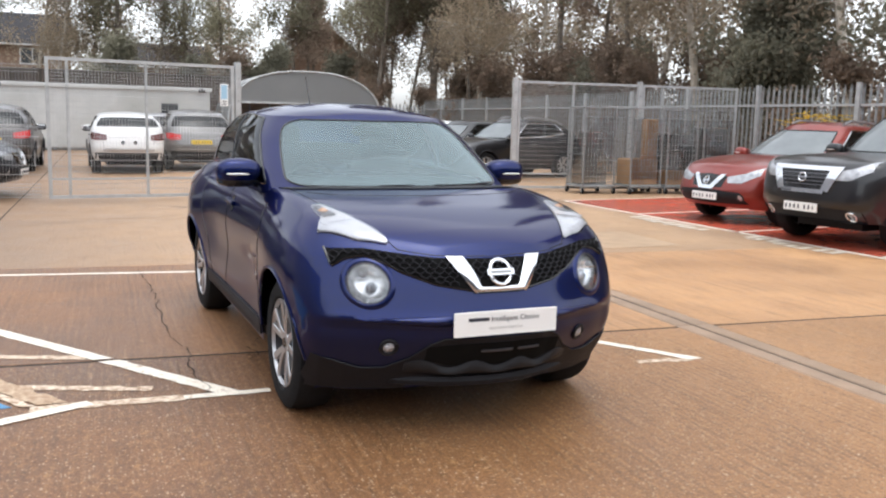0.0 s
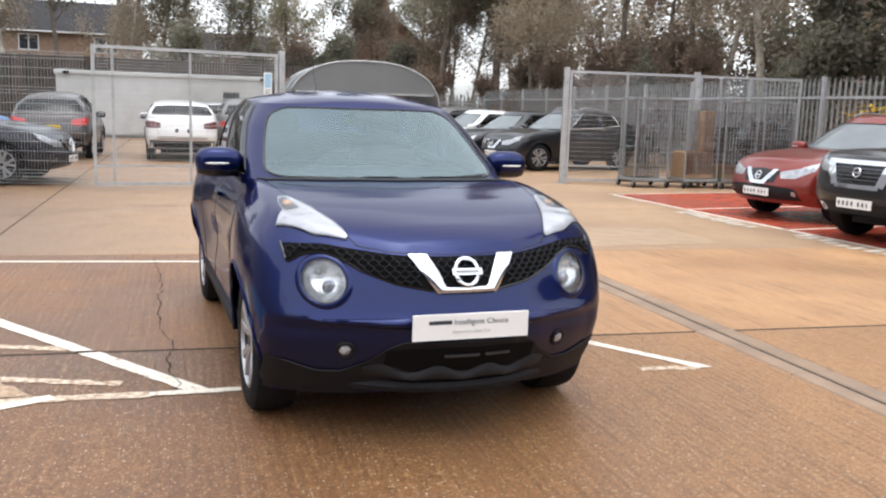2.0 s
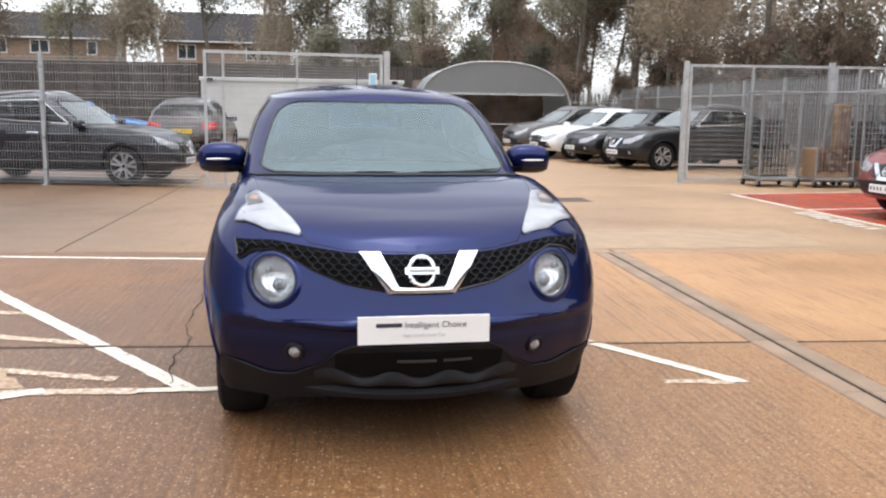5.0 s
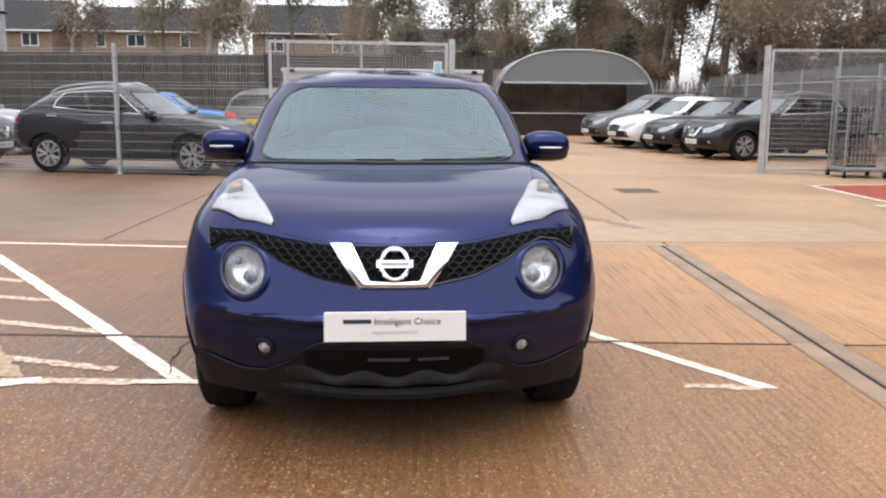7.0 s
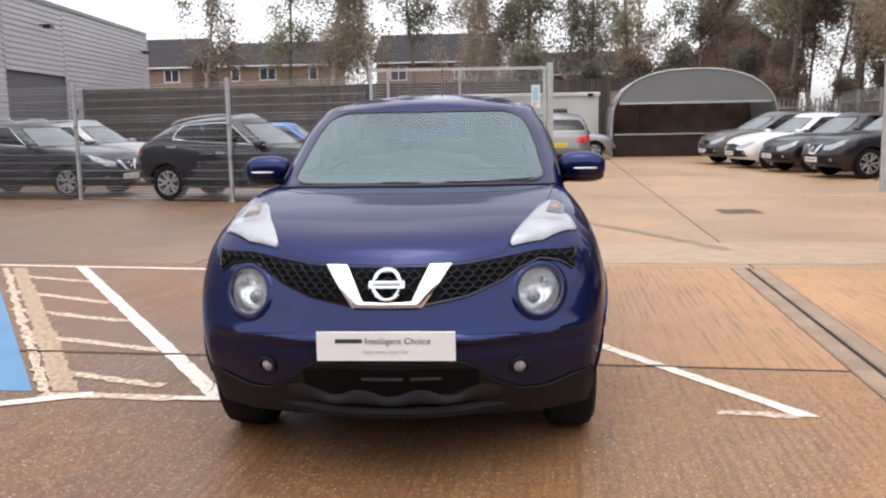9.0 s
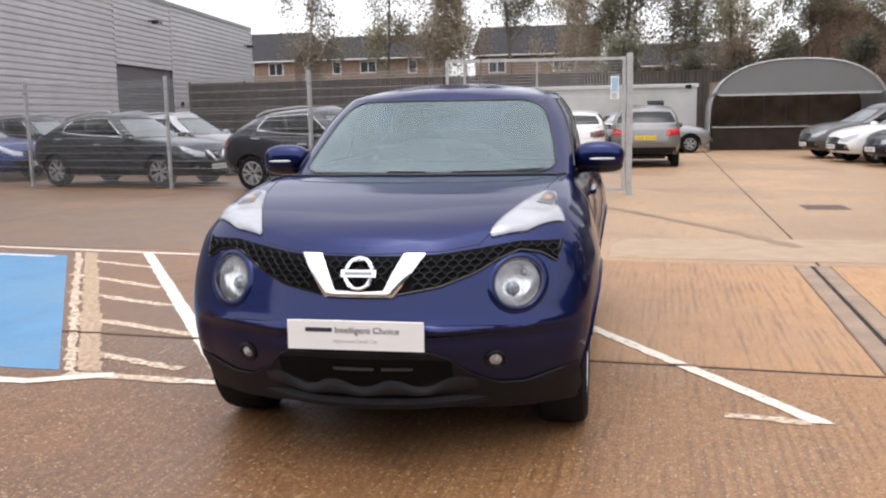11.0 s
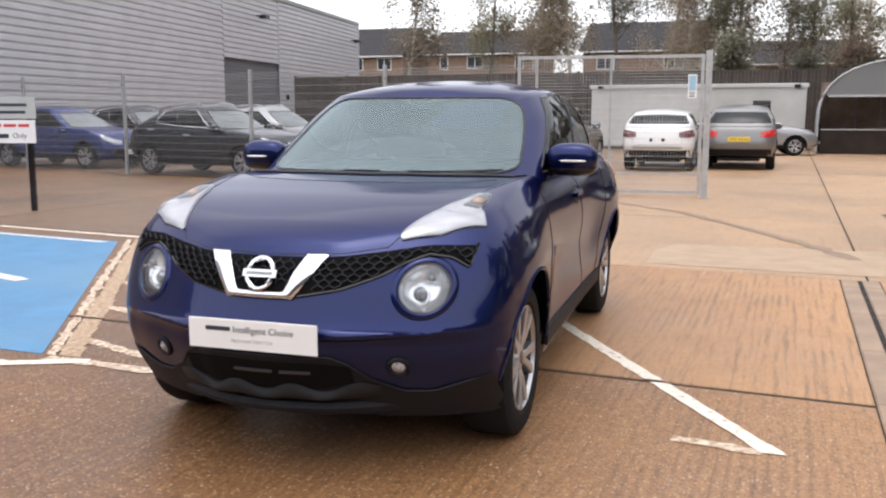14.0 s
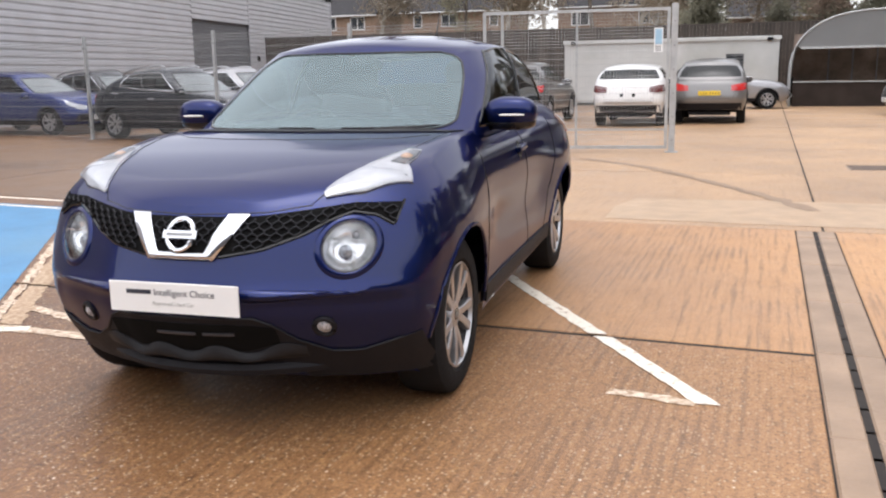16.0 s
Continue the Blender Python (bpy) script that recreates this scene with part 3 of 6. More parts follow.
def gate_leaf(m, width, height, label, mids, hang_right):
    g = thing("gate_leaf", m, label, "gate")
    s = 0.05
    part("gate_frame", Shape().box(0, -s / 2, 0.06, s, s / 2, height).box(width - s, -s / 2, 0.06, width, s / 2, height)
         .box(s, -s / 2, height - s, width - s, s / 2, height).box(s, -s / 2, 0.06, width - s, s / 2, 0.06 + s)
         .box(s, -s / 2, 0.36, width - s, s / 2, 0.36 + 0.03), GALV, g)
    for x in mids:
        part("gate_stile", Shape().box(x - 0.02, -0.02, 0.11, x + 0.02, 0.02, height - s), GALV, g)
    inf, z = Shape(), 0.2
    while z < height - 0.08:                # the wires stand closer towards the top
        inf.box(s, -0.026, z, width - s, -0.021, z + 0.005)
        z += 0.095 if z < height - 0.62 else 0.05
    for i in range(int(width / 0.05)):
        x = s + i * 0.05
        if x < width - s:
            inf.box(x - 0.0018, -0.024, 0.1, x + 0.0018, -0.0205, height - s)
    part("mesh_infill", inf, GALV, g)
    px = width + 0.07 if hang_right else -0.07
    post = part("gate_post", Shape().box(px - 0.05, -0.05, 0, px + 0.05, 0.05, height + 0.06).box(px - 0.1, -0.1, 0, px + 0.1, 0.1, 0.015), GALV, g)
    for i in range(6):
        z = 0.2 + i * 0.38
        part("post_bolt", Shape().tube([(px + (0.0), -0.05, z), (px, -0.068, z)], 0.016, 6), GALV_DARK, post)
    return g


def between(a, b):
    d = Vector(b) - Vector(a)
    return pose(a[0], a[1], 0, 0, 0, math.degrees(math.atan2(d.y, d.x))), d.length


m, w = between((-1.84, 11.42), (1.28, 11.72))
gate_left = gate_leaf(m, w - 0.1, 2.32, "galvanised mesh yard gate leaf standing half open", (0.32, 1.55), True)
notice = thing("gate_notice", m @ pose(w - 0.28, -0.035, 1.62), "small pale blue and white notice tied to the gate", "sign")
part("board", Shape().slab(-0.07, -0.006, 0, 0.07, 0.006, 0.38, 0.002), PLATE_WHITE, notice)
part("blue_panel", Shape().box(-0.055, -0.009, 0.12, 0.055, -0.0055, 0.36), PALE_BLUE, notice)
for i in range(3):
    part("print_bar", Shape().box(-0.05, -0.009, 0.02 + 0.03 * i, 0.04, -0.0055, 0.032 + 0.03 * i), INK, notice)

m, w = between((7.4, 12.75), (10.15, 12.2))
gate_right = gate_leaf(m, w, 2.35, "galvanised mesh yard gate leaf standing open", (1.25,), False)
m, w = between((10.2, 12.2), (12.6, 11.9))
gate_far = gate_leaf(m, w, 2.35, "galvanised mesh panel beside the steel palisade", (0.5,), False)


def palisade(a, b, height, label):
    a, b = Vector(a), Vector(b)
    bays = max(1, round((b - a).length / 2.75))
    step = (b - a) / bays
    yaw = math.degrees(math.atan2(step.y, step.x))
    pale = None
    for i in range(bays):
        p = a + step * i
        f = thing("palisade_fence", pose(p.x, p.y, 0, 0, 0, yaw), label, "fence", "palisade bays", "structure")
        part("post", Shape().box(-0.05, 0.02, 0, 0.05, 0.09, height + 0.02), GALV, f)
        part("rail", Shape().box(0, 0.0, 0.4, step.length, 0.045, 0.45), GALV, f)
        part("rail", Shape().box(0, 0.0, height - 0.45, step.length, 0.045, height - 0.4), GALV, f)
        n = 17
        for j in range(n):
            x = (j + 0.5) * step.length / n
            if pale is None:
                s = Shape()
                h = height
                prof = [(-0.033, 0.0), (-0.013, -0.022), (0.013, -0.022), (0.033, 0.0)]
                s.grid([[(px, py, 0.05) for px, py in prof], [(px, py, h - 0.1) for px, py in prof], [(px * 0.2, py, h) for px, py in prof]])
                s.grid([[(px, py + 0.004, 0.05) for px, py in prof], [(px, py + 0.004, h - 0.1) for px, py in prof], [(px * 0.2, py + 0.004, h) for px, py in prof]])
                pale = s.mesh("pale", GALV_DARK)
            o = new("pale", pale)
            o.parent, o.location = f, (x, -0.002, 0)


palisade((13.2, -2.0), (13.0, 11.6), 2.4, "galvanised steel palisade fence behind the red bays")
palisade((13.0, 11.6), (14.9, 36.0), 2.4, "galvanised steel palisade fence in front of dense trees")
palisade((14.9, 36.0), (8.6, 36.4), 2.2, "galvanised steel palisade fence behind parked cars")


def board_fence(a, b, height, label):
    a, b = Vector(a), Vector(b)
    bays = round((b - a).length / 3.0)
    step = (b - a) / bays
    yaw = math.degrees(math.atan2(step.y, step.x))
    board = Shape().box(0, 0, 0.05, 0.142, 0.022, height).mesh("board", TIMBER)
    for i in range(bays):
        p = a + step * i
        f = thing("board_fence", pose(p.x, p.y, 0, 0, 0, yaw), label, "fence", "board fence bays", "structure")
        part("post", Shape().box(-0.05, -0.02, 0, 0.05, 0.08, height + 0.05), TIMBER, f)
        for z in (0.4, height - 0.4):
            part("rail", Shape().box(0, 0.03, z, step.length, 0.08, z + 0.09), TIMBER, f)
        for j in range(int(step.length / 0.15)):
            o = new("board", board)
            o.parent, o.location = f, (0.03 + j * 0.15, -0.004 * (j % 2), 0)


board_fence((-19.7, 38.5), (9.5, 37.5), 3.25, "tall dark close-boarded timber fence behind the car park")

# ---- warehouse ----
WALL_A, WALL_B, EAVES = Vector((-16.0, -6.0)), Vector((-20.87, 49.6)), 6.98


def warehouse():
    d = WALL_B - WALL_A
    length = d.length
    m = pose(WALL_A.x, WALL_A.y, 0, 0, 0, math.degrees(math.atan2(d.y, d.x)))
    h = thing("warehouse", m, "grey profiled-metal warehouse with horizontal cladding and a roller door", "warehouse")
    door0, door1, door_top = 37.1, 43.1, 3.82
    pitch = 0.23
    # wall boards: trapezoid ribs along the wall, as whole runs with the door cut out; wall face at +y local = away, so build on -y side
    def run(x0, x1, z0, z1):
        s = Shape()
        prof = []
        z = z0
        while z < z1 - 1e-6:
            for dz, dy in ((0.0, 0.0), (0.12, 0.0), (0.14, 0.05), (0.19, 0.05)):
                if z + dz <= z1:
                    prof.append((z + dz, dy))
            z += pitch
        prof.append((z1, 0.0))
        s.grid([[(x0, dy, zz) for zz, dy in prof], [(x1, dy, zz) for zz, dy in prof]])
        return s
    part("cladding", run(0, door0, 0.0, EAVES), CLADDING, h)
    part("cladding", run(door1, length, 0.0, EAVES), CLADDING, h)
    part("cladding", run(door0, door1, door_top, EAVES), CLADDING, h)
    part("wall_core", Shape().box(0, 0.06, 0, door0, 0.3, EAVES).box(door1, 0.06, 0, length, 0.3, EAVES).box(door0, 0.06, door_top, door1, 0.3, EAVES), CLADDING_DARK, h)
    part("end_wall", Shape().box(length - 0.3, 0.3, 0, length, 22, EAVES), CLADDING, h)
    part("back_wall", Shape().box(0, 21.7, 0, length - 0.3, 22, EAVES).box(0, 0.3, 0, 0.3, 21.7, EAVES), CLADDING, h)
    part("roof", Shape().add([(0, 0, EAVES), (length, 0, EAVES), (length, 11, EAVES + 1.2), (0, 11, EAVES + 1.2), (0, 22, EAVES), (length, 22, EAVES)], [(0, 1, 2, 3), (3, 2, 5, 4)]), CLADDING_DARK, h)
    part("eaves_trim", Shape().box(-0.05, -0.04, EAVES - 0.14, length + 0.05, 0.02, EAVES + 0.06), GALV_DARK, h)
    part("corner_trim", Shape().box(length - 0.06, -0.03, 0, length + 0.03, 0.06, EAVES - 0.14), CLADDING, h)
    door = part("roller_door", Shape(), CLADDING_DARK, h)
    n = 26
    for i in range(n):
        z = i * door_top / n
        part("door_slat", Shape().slab(door0, 0.14, z + 0.004, door1, 0.17, z + door_top / n - 0.004, 0.002), CLADDING_DARK, door)
    for y, z in ((40.6, 5.85), (length - 1.4, 5.8)):
        lamp = part("wall_lamp", Shape().box(y - 0.06, -0.3, z, y + 0.06, 0, z + 0.06).slab(y - 0.22, -0.55, z - 0.12, y + 0.22, -0.22, z + 0.06, 0.02), GLOSS_BLACK, h, "black floodlight on a short arm")
    part("bell_box", Shape().slab(door1 + 0.8, -0.06, 2.1, door1 + 1.05, 0.0, 2.35, 0.01), GLOSS_BLACK, h)


warehouse()


def unseen_walls():
    """Unseen plain walls added behind the camera to darken the blue car's reflections."""
    for name, (x0, y0, x1, y1), h in (("wall_south", (-26, -19.3, 26, -19), 7.0), ("wall_east", (25.7, -19, 26, 2), 7.0)):
        tagged(new(name, Shape().box(x0, y0, 0, x1, y1, h).mesh(name, CLADDING_DARK)), "unseen plain dark grey wall added to close the yard and darken reflections", "wall", kind="structure")


unseen_walls()


# ---- portable cabin and arched canopy ----
def cabin():
    c = thing("portable_cabin", pose(-3.75, 33.0, 0, 0, 0, 0), "white painted flat-roofed steel cabin with a dark window", "cabin")
    W, D, H = 8.05, 2.6, 2.38
    s = Shape()
    s.box(0, 0.0, 0.1, 5.6, 0.06, H).box(6.8, 0.0, 0.1, W, 0.06, H).box(5.6, 0, 0.1, 6.8, 0.06, 1.2).box(5.6, 0, 1.88, 6.8, 0.06, H)
    part("wall", s, HUT, c)
    part("wall", Shape().box(0, 0.06, 0.1, 0.06, D, H), HUT, c)
    part("wall", Shape().box(W - 0.06, 0.06, 0.1, W, D, H), HUT, c)
    part("wall", Shape().box(0.06, D - 0.06, 0.1, W - 0.06, D, H), HUT, c)
    part("roof", Shape().slab(-0.06, -0.08, H, W + 0.06, D + 0.06, H + 0.14, 0.02), HUT, c)
    part("window", Shape().box(5.6, 0.02, 1.2, 6.8, 0.04, 1.88), WINDOW_PANE, c, "dark barred window")
    for i in range(6):
        part("window_bar", Shape().box(5.6, -0.01, 1.26 + 0.11 * i, 6.8, 0.004, 1.275 + 0.11 * i), GALV_DARK, c)
    for x in (0.35, 2.4, 4.4):
        part("door_panel", Shape().slab(x, -0.025, 0.18, x + 1.75, 0.0, 2.1, 0.01), HUT, c)
    for x in (0.25, W - 0.45):
        part("lamp", Shape().slab(x, -0.16, H - 0.02, x + 0.22, -0.02, H + 0.1, 0.02), GLOSS_BLACK, c, "small black lamp under the roof edge")
    part("skid", Shape().box(0.3, 0.2, 0, W - 0.3, 0.35, 0.1).box(0.3, D - 0.35, 0, W - 0.3, D - 0.2, 0.1), GALV_DARK, c)


cabin()


def canopy():
    c = thing("arched_canopy", pose(7.5, 30.0, 0, 0, 0, -4), "white arched canopy with dark open front, a wash bay", "canopy")
    hw, depth, eave, top = 3.0, 4.6, 2.0, 3.2
    n = 24

    def arch(y, k=1.0):
        pts = [(-hw * k, y, 0)]
        for i in range(n + 1):
            a = math.pi * (1 - i / n)
            x = hw * k * math.copysign(abs(math.cos(a)) ** 0.8, math.cos(a))
            z = 1.05 + (top - 1.05) * k * math.sin(a) ** 0.75
            pts.append((x, y, z))
        pts.append((hw * k, y, 0))
        return pts
    part("cover", Shape().grid([arch(0), arch(depth * 0.33), arch(depth * 0.66), arch(depth)]).grid([arch(0, 0.985), arch(depth, 0.985)]), TENT, c, smooth=True)
    # front fanlight: the sheet above the beam
    up = [p for p in arch(0.02, 0.99) if p[2] > eave]
    pts = [(p[0], p[1], p[2]) for p in up]
    k = len(pts)
    part("front_sheet", Shape().add([(-pts[-1][0], 0.02, eave)] + pts + [(pts[-1][0], 0.02, eave)], [tuple(range(k + 2))]), TENT, c)
    part("front_beam", Shape().box(-hw * 0.9, -0.03, eave - 0.05, hw * 0.9, 0.03, eave + 0.03), GALV, c)
    for y in (0.0, depth / 2, depth):
        part("hoop", Shape().tube(arch(y, 1.004), 0.035, 6), GALV, c)
    part("front_curtain", Shape().box(-hw * 0.97, 0.06, 0, hw * 0.97, 0.09, 0.82), TENT_DARK, c, "black sheet across the lower front")
    part("curtain_rail", Shape().box(-hw * 0.97, 0.02, 0.82, hw * 0.97, 0.06, 0.86), GALV, c)
    part("back_curtain", Shape().box(-hw * 0.96, depth - 0.12, 0, hw * 0.96, depth - 0.09, 2.6), TENT_BROWN, c, "dark brown sheet across the back")
    for x in (-1.6, -0.75, 0.1, 0.95, 1.8):
        part("curtain_pole", Shape().tube([(x, depth - 0.2, 0), (x, depth - 0.2, 2.5)], 0.03, 6), GALV_DARK, c)
    for s in (-1, 1):
        part("side_lining", Shape().box(s * hw * 0.965 - 0.01, 0.1, 0, s * hw * 0.965 + 0.01, depth - 0.1, 1.0), TENT_DARK, c)


canopy()


# ---- houses behind ----
def house(m, width, depth, eave, ridge, windows, label, gable_front=False):
    h = thing("house", m, label, "house", "houses behind the yard")
    if gable_front:
        part("wall", Shape().add([(0, 0, 0), (width, 0, 0), (width, 0, eave), (width / 2, 0, ridge), (0, 0, eave),
                                  (0, depth, 0), (width, depth, 0), (width, depth, eave), (width / 2, depth, ridge), (0, depth, eave)],
                                 [(0, 1, 2, 3, 4), (9, 8, 7, 6, 5), (0, 4, 9, 5), (1, 6, 7, 2)]), BRICK, h)
        o = 0.35
        part("roof", Shape().add([(-o, -o, eave - 0.2), (width / 2, -o, ridge + 0.15), (width + o, -o, eave - 0.2), (-o, depth, eave - 0.2), (width / 2, depth, ridge + 0.15), (width + o, depth, eave - 0.2),
                                  (-o, -o, eave - 0.35), (width / 2, -o, ridge), (width + o, -o, eave - 0.35), (-o, depth, eave - 0.35), (width / 2, depth, ridge), (width + o, depth, eave - 0.35)],
                                 [(0, 1, 4, 3), (1, 2, 5, 4), (6, 9, 10, 7), (7, 10, 11, 8), (0, 6, 7, 1), (1, 7, 8, 2)]), ROOF, h)
        part("barge_board", Shape().bar((-o, -o - 0.03, eave - 0.28), (width / 2, -o - 0.03, ridge + 0.07), 0.03, 0.2).bar((width / 2, -o - 0.03, ridge + 0.07), (width + o, -o - 0.03, eave - 0.28), 0.03, 0.2), UPVC, h)
    else:
        part("wall", Shape().box(0, 0, 0, width, depth, eave), BRICK, h)
        o = 0.4
        part("roof", Shape().add([(-0.2, -o, eave), (width + 0.2, -o, eave), (width + 0.2, depth / 2, ridge), (-0.2, depth / 2, ridge), (-0.2, depth + o, eave), (width + 0.2, depth + o, eave),
                                  (-0.2, -o, eave - 0.12), (width + 0.2, -o, eave - 0.12)], [(0, 1, 2, 3), (3, 2, 5, 4), (6, 7, 1, 0), (0, 3, 4), (1, 5, 2)]), ROOF, h)
        part("gutter", Shape().box(-0.2, -o - 0.1, eave - 0.16, width + 0.2, -o, eave - 0.06), UPVC, h)
    for x, z, w, t in windows:
        f = part("window", Shape().box(x, -0.06, z, x + w, -0.01, z + t), UPVC, h, "white framed window")
        k = max(1, round(w / 0.75))
        for i in range(k):
            part("pane", Shape().box(x + 0.08 + i * (w - 0.08) / k, -0.075, z + 0.08, x + (i + 1) * (w - 0.08) / k, -0.06, z + t - 0.08), WINDOW_PANE, f)
    return h


house(pose(-34.0, 64, 0, 0, 0, 1), 10.7, 9, 6.0, 8.5, [(2.0, 4.8, 1.2, 1.0), (6.2, 4.8, 1.2, 1.0), (8.6, 4.8, 1.2, 1.0), (6.0, 1.8, 1.4, 1.1)], "buff brick two-storey house with a dark tiled roof")
house(pose(-21.3, 64.5, 0, 0, 0, 1), 8.4, 9, 6.05, 8.1, [(1.0, 4.8, 0.7, 1.0), (3.2, 4.85, 1.3, 0.95), (7.0, 4.8, 0.7, 1.0)], "buff brick two-storey house with a dark tiled roof")
house(pose(-9.0, 64, 0, 0, 0, 0), 9.0, 9, 6.0, 8.4, [(1.0, 4.6, 1.3, 1.1), (5.8, 4.6, 1.6, 1.1)], "brown brick house with a dark hipped roof half hidden by trees")
house(pose(11.8, 55, 0, 0, 0, -6), 7.2, 10, 4.9, 7.7, [(2.6, 2.6, 1.4, 1.3)], "brown brick house showing its gable end behind trees", True)
house(pose(3.0, 62, 0, 0, 0, 0), 6.6, 9, 4.8, 6.6, [(1.2, 3.2, 1.2, 1.1)], "brown brick house with a dark roof behind trees")


# ---- cars ----
from mathutils.bvhtree import BVHTree


def resample(pts, n):
    """n points at even steps along a line of points."""
    d = np.zeros(len(pts))
    d[1:] = np.cumsum(np.linalg.norm(np.diff(pts, axis=0), axis=1))
    at = np.linspace(0, d[-1], n)
    return np.stack([np.interp(at, d, pts[:, k]) for k in range(pts.shape[1])], axis=1)


def plan_half(yf, yr, nose, tail, w, cols):
    """Half of an outline seen from above, from the nose to the tail. nose and tail: keys of (share of the half width, setback);
    cols = steps on nose, corner, side, corner, tail."""
    fn, ft = curve_of(nose), curve_of(tail)
    k = np.sin(np.linspace(0, np.pi / 2, 260))
    front = [(w * q, yf + fn(q)) for q in k]
    rear = [(w * q, yr - ft(q)) for q in k[::-1]]
    y1, y2 = front[-1][1], rear[0][1]
    side = [(w, y1 + (y2 - y1) * i / 200) for i in range(1, 200)]
    pts = np.array(front + side + rear)
    # corners begin where the outline has turned by about 30 degrees
    def turn(q, f):
        return (f(q + 0.005) - f(q - 0.005)) / (0.01 * w)
    i1 = next((i for i, q in enumerate(k) if q < 0.99 and turn(q, fn) > 0.6), 200)
    i4 = len(pts) - 1 - next((i for i, q in enumerate(k) if q < 0.99 and turn(q, ft) > 0.6), 200)
    cuts, out = [0, i1, 259, 459, i4, len(pts) - 1], []
    for a, b, n in zip(cuts[:-1], cuts[1:], cols):
        out += list(resample(pts[a:b + 1], n + 1)[:-1])
    out.append(pts[-1])
    return out


def car_shell(sp):
    """The lower body and its top as rows of points; returns rows of 3D points, each a full ring that begins and ends at the tail."""
    zs, zl = curve_of(sp["shoulder"]), curve_of(sp["sill"])
    wf, ff, rf = curve_of(sp["width_by_level"]), curve_of(sp["nose_by_level"]), curve_of(sp["tail_by_level"])
    crown = curve_of(sp["crown"])
    cols = sp.get("cols", (14, 8, 40, 6, 8))
    yf, yr = -sp["front"], sp["wheelbase"] + sp["rear"]
    rows = []
    levels = sp.get("levels", 16)
    for i in range(levels + 1):
        v = i / levels
        w = sp["half"] * wf(v)
        half = plan_half(yf + ff(v), yr - rf(v), sp["nose"], sp["tail"], w, cols)
        row = []
        for x, y in half:
            z = zl(y) + v * (zs(y) - zl(y))
            for ya in (0.0, sp["wheelbase"]):
                bulge = sp["flare"] if ya == 0 else sp.get("rear_flare", sp["flare"])
                x += bulge * math.exp(-((y - ya) / 0.46) ** 2) * math.exp(-((z - sp.get("flare_z", 0.62)) / 0.3) ** 2) * min(1, abs(x) / (0.7 * w)) ** 4
            if "ledge" in sp and y < 0:     # the bumper stands out over the fog lamps and falls back below them
                q = smooth01((abs(x) - 0.2) / 0.08) * smooth01((0.80 - abs(x)) / 0.1)
                y += sp["ledge"] * (smooth01((0.575 - z) / 0.05) * (0.35 + 0.65 * q) - 0.4 * q * math.exp(-((z - 0.575) / 0.022) ** 2)) * smooth01((-0.25 - y) / 0.2)
            x -= sp.get("waist", 0.0) * math.exp(-((z - 0.62) / 0.12) ** 2) * smooth01((y - 0.35) / 0.4) * smooth01((sp["wheelbase"] - 0.35 - y) / 0.4)
            row.append((x, y, z))
        rows.append(row)
    top = rows[-1]
    for i in range(1, 13):
        s = 1 - i / 12
        row = []
        for x, y, z in top:
            row.append((x * s, y, zs(y) + crown(y) * smooth01(x / 0.5) * (1 - s**sp.get("crown_power", 2.4))))
        rows.append(row)
    return rows


def mirrored(rows):
    """Full rings from half rings (nose to tail on +x)."""
    return [[(-x, y, z) for x, y, z in r[::-1]] + [tuple(p) for p in r[1:]] for r in rows]


def cut_arches(shape, axles, radius, zc, skin):
    """Cuts the wheel openings: faces inside the circle go, the points left inside move onto it."""
    def near(p):
        for ya in axles:
            if abs(p[0]) > 0.62 and math.hypot(p[1] - ya, p[2] - zc) < radius:
                return ya
        return None
    inside = [near(p) for p in shape.v]
    shape.f = [f for f in shape.f if not all(inside[i] is not None for i in f)]
    for i in {i for f in shape.f for i in f}:
        ya = inside[i]
        if ya is not None:
            x, y, z = shape.v[i]
            d = max(1e-3, math.hypot(y - ya, z - zc))
            y, z = ya + (y - ya) * radius / d, zc + (z - zc) * radius / d
            p = skin.tree.ray_cast(Vector((4 if x > 0 else -4, y, z)), Vector((-1 if x > 0 else 1, 0, 0)))[0]
            shape.v[i] = (p.x if p is not None and abs(p.x - x) < 0.1 else x, y, z)
    return shape


def face_out(s, k0, d):
    """Turns the faces added since k0 so that they look against direction d."""
    f = s.f[k0 + (len(s.f) - k0) // 2]
    a, b, c = (Vector(s.v[i]) for i in f[:3])
    if (b - a).cross(c - a).dot(d) > 0:
        s.f[k0:] = [q[::-1] for q in s.f[k0:]]


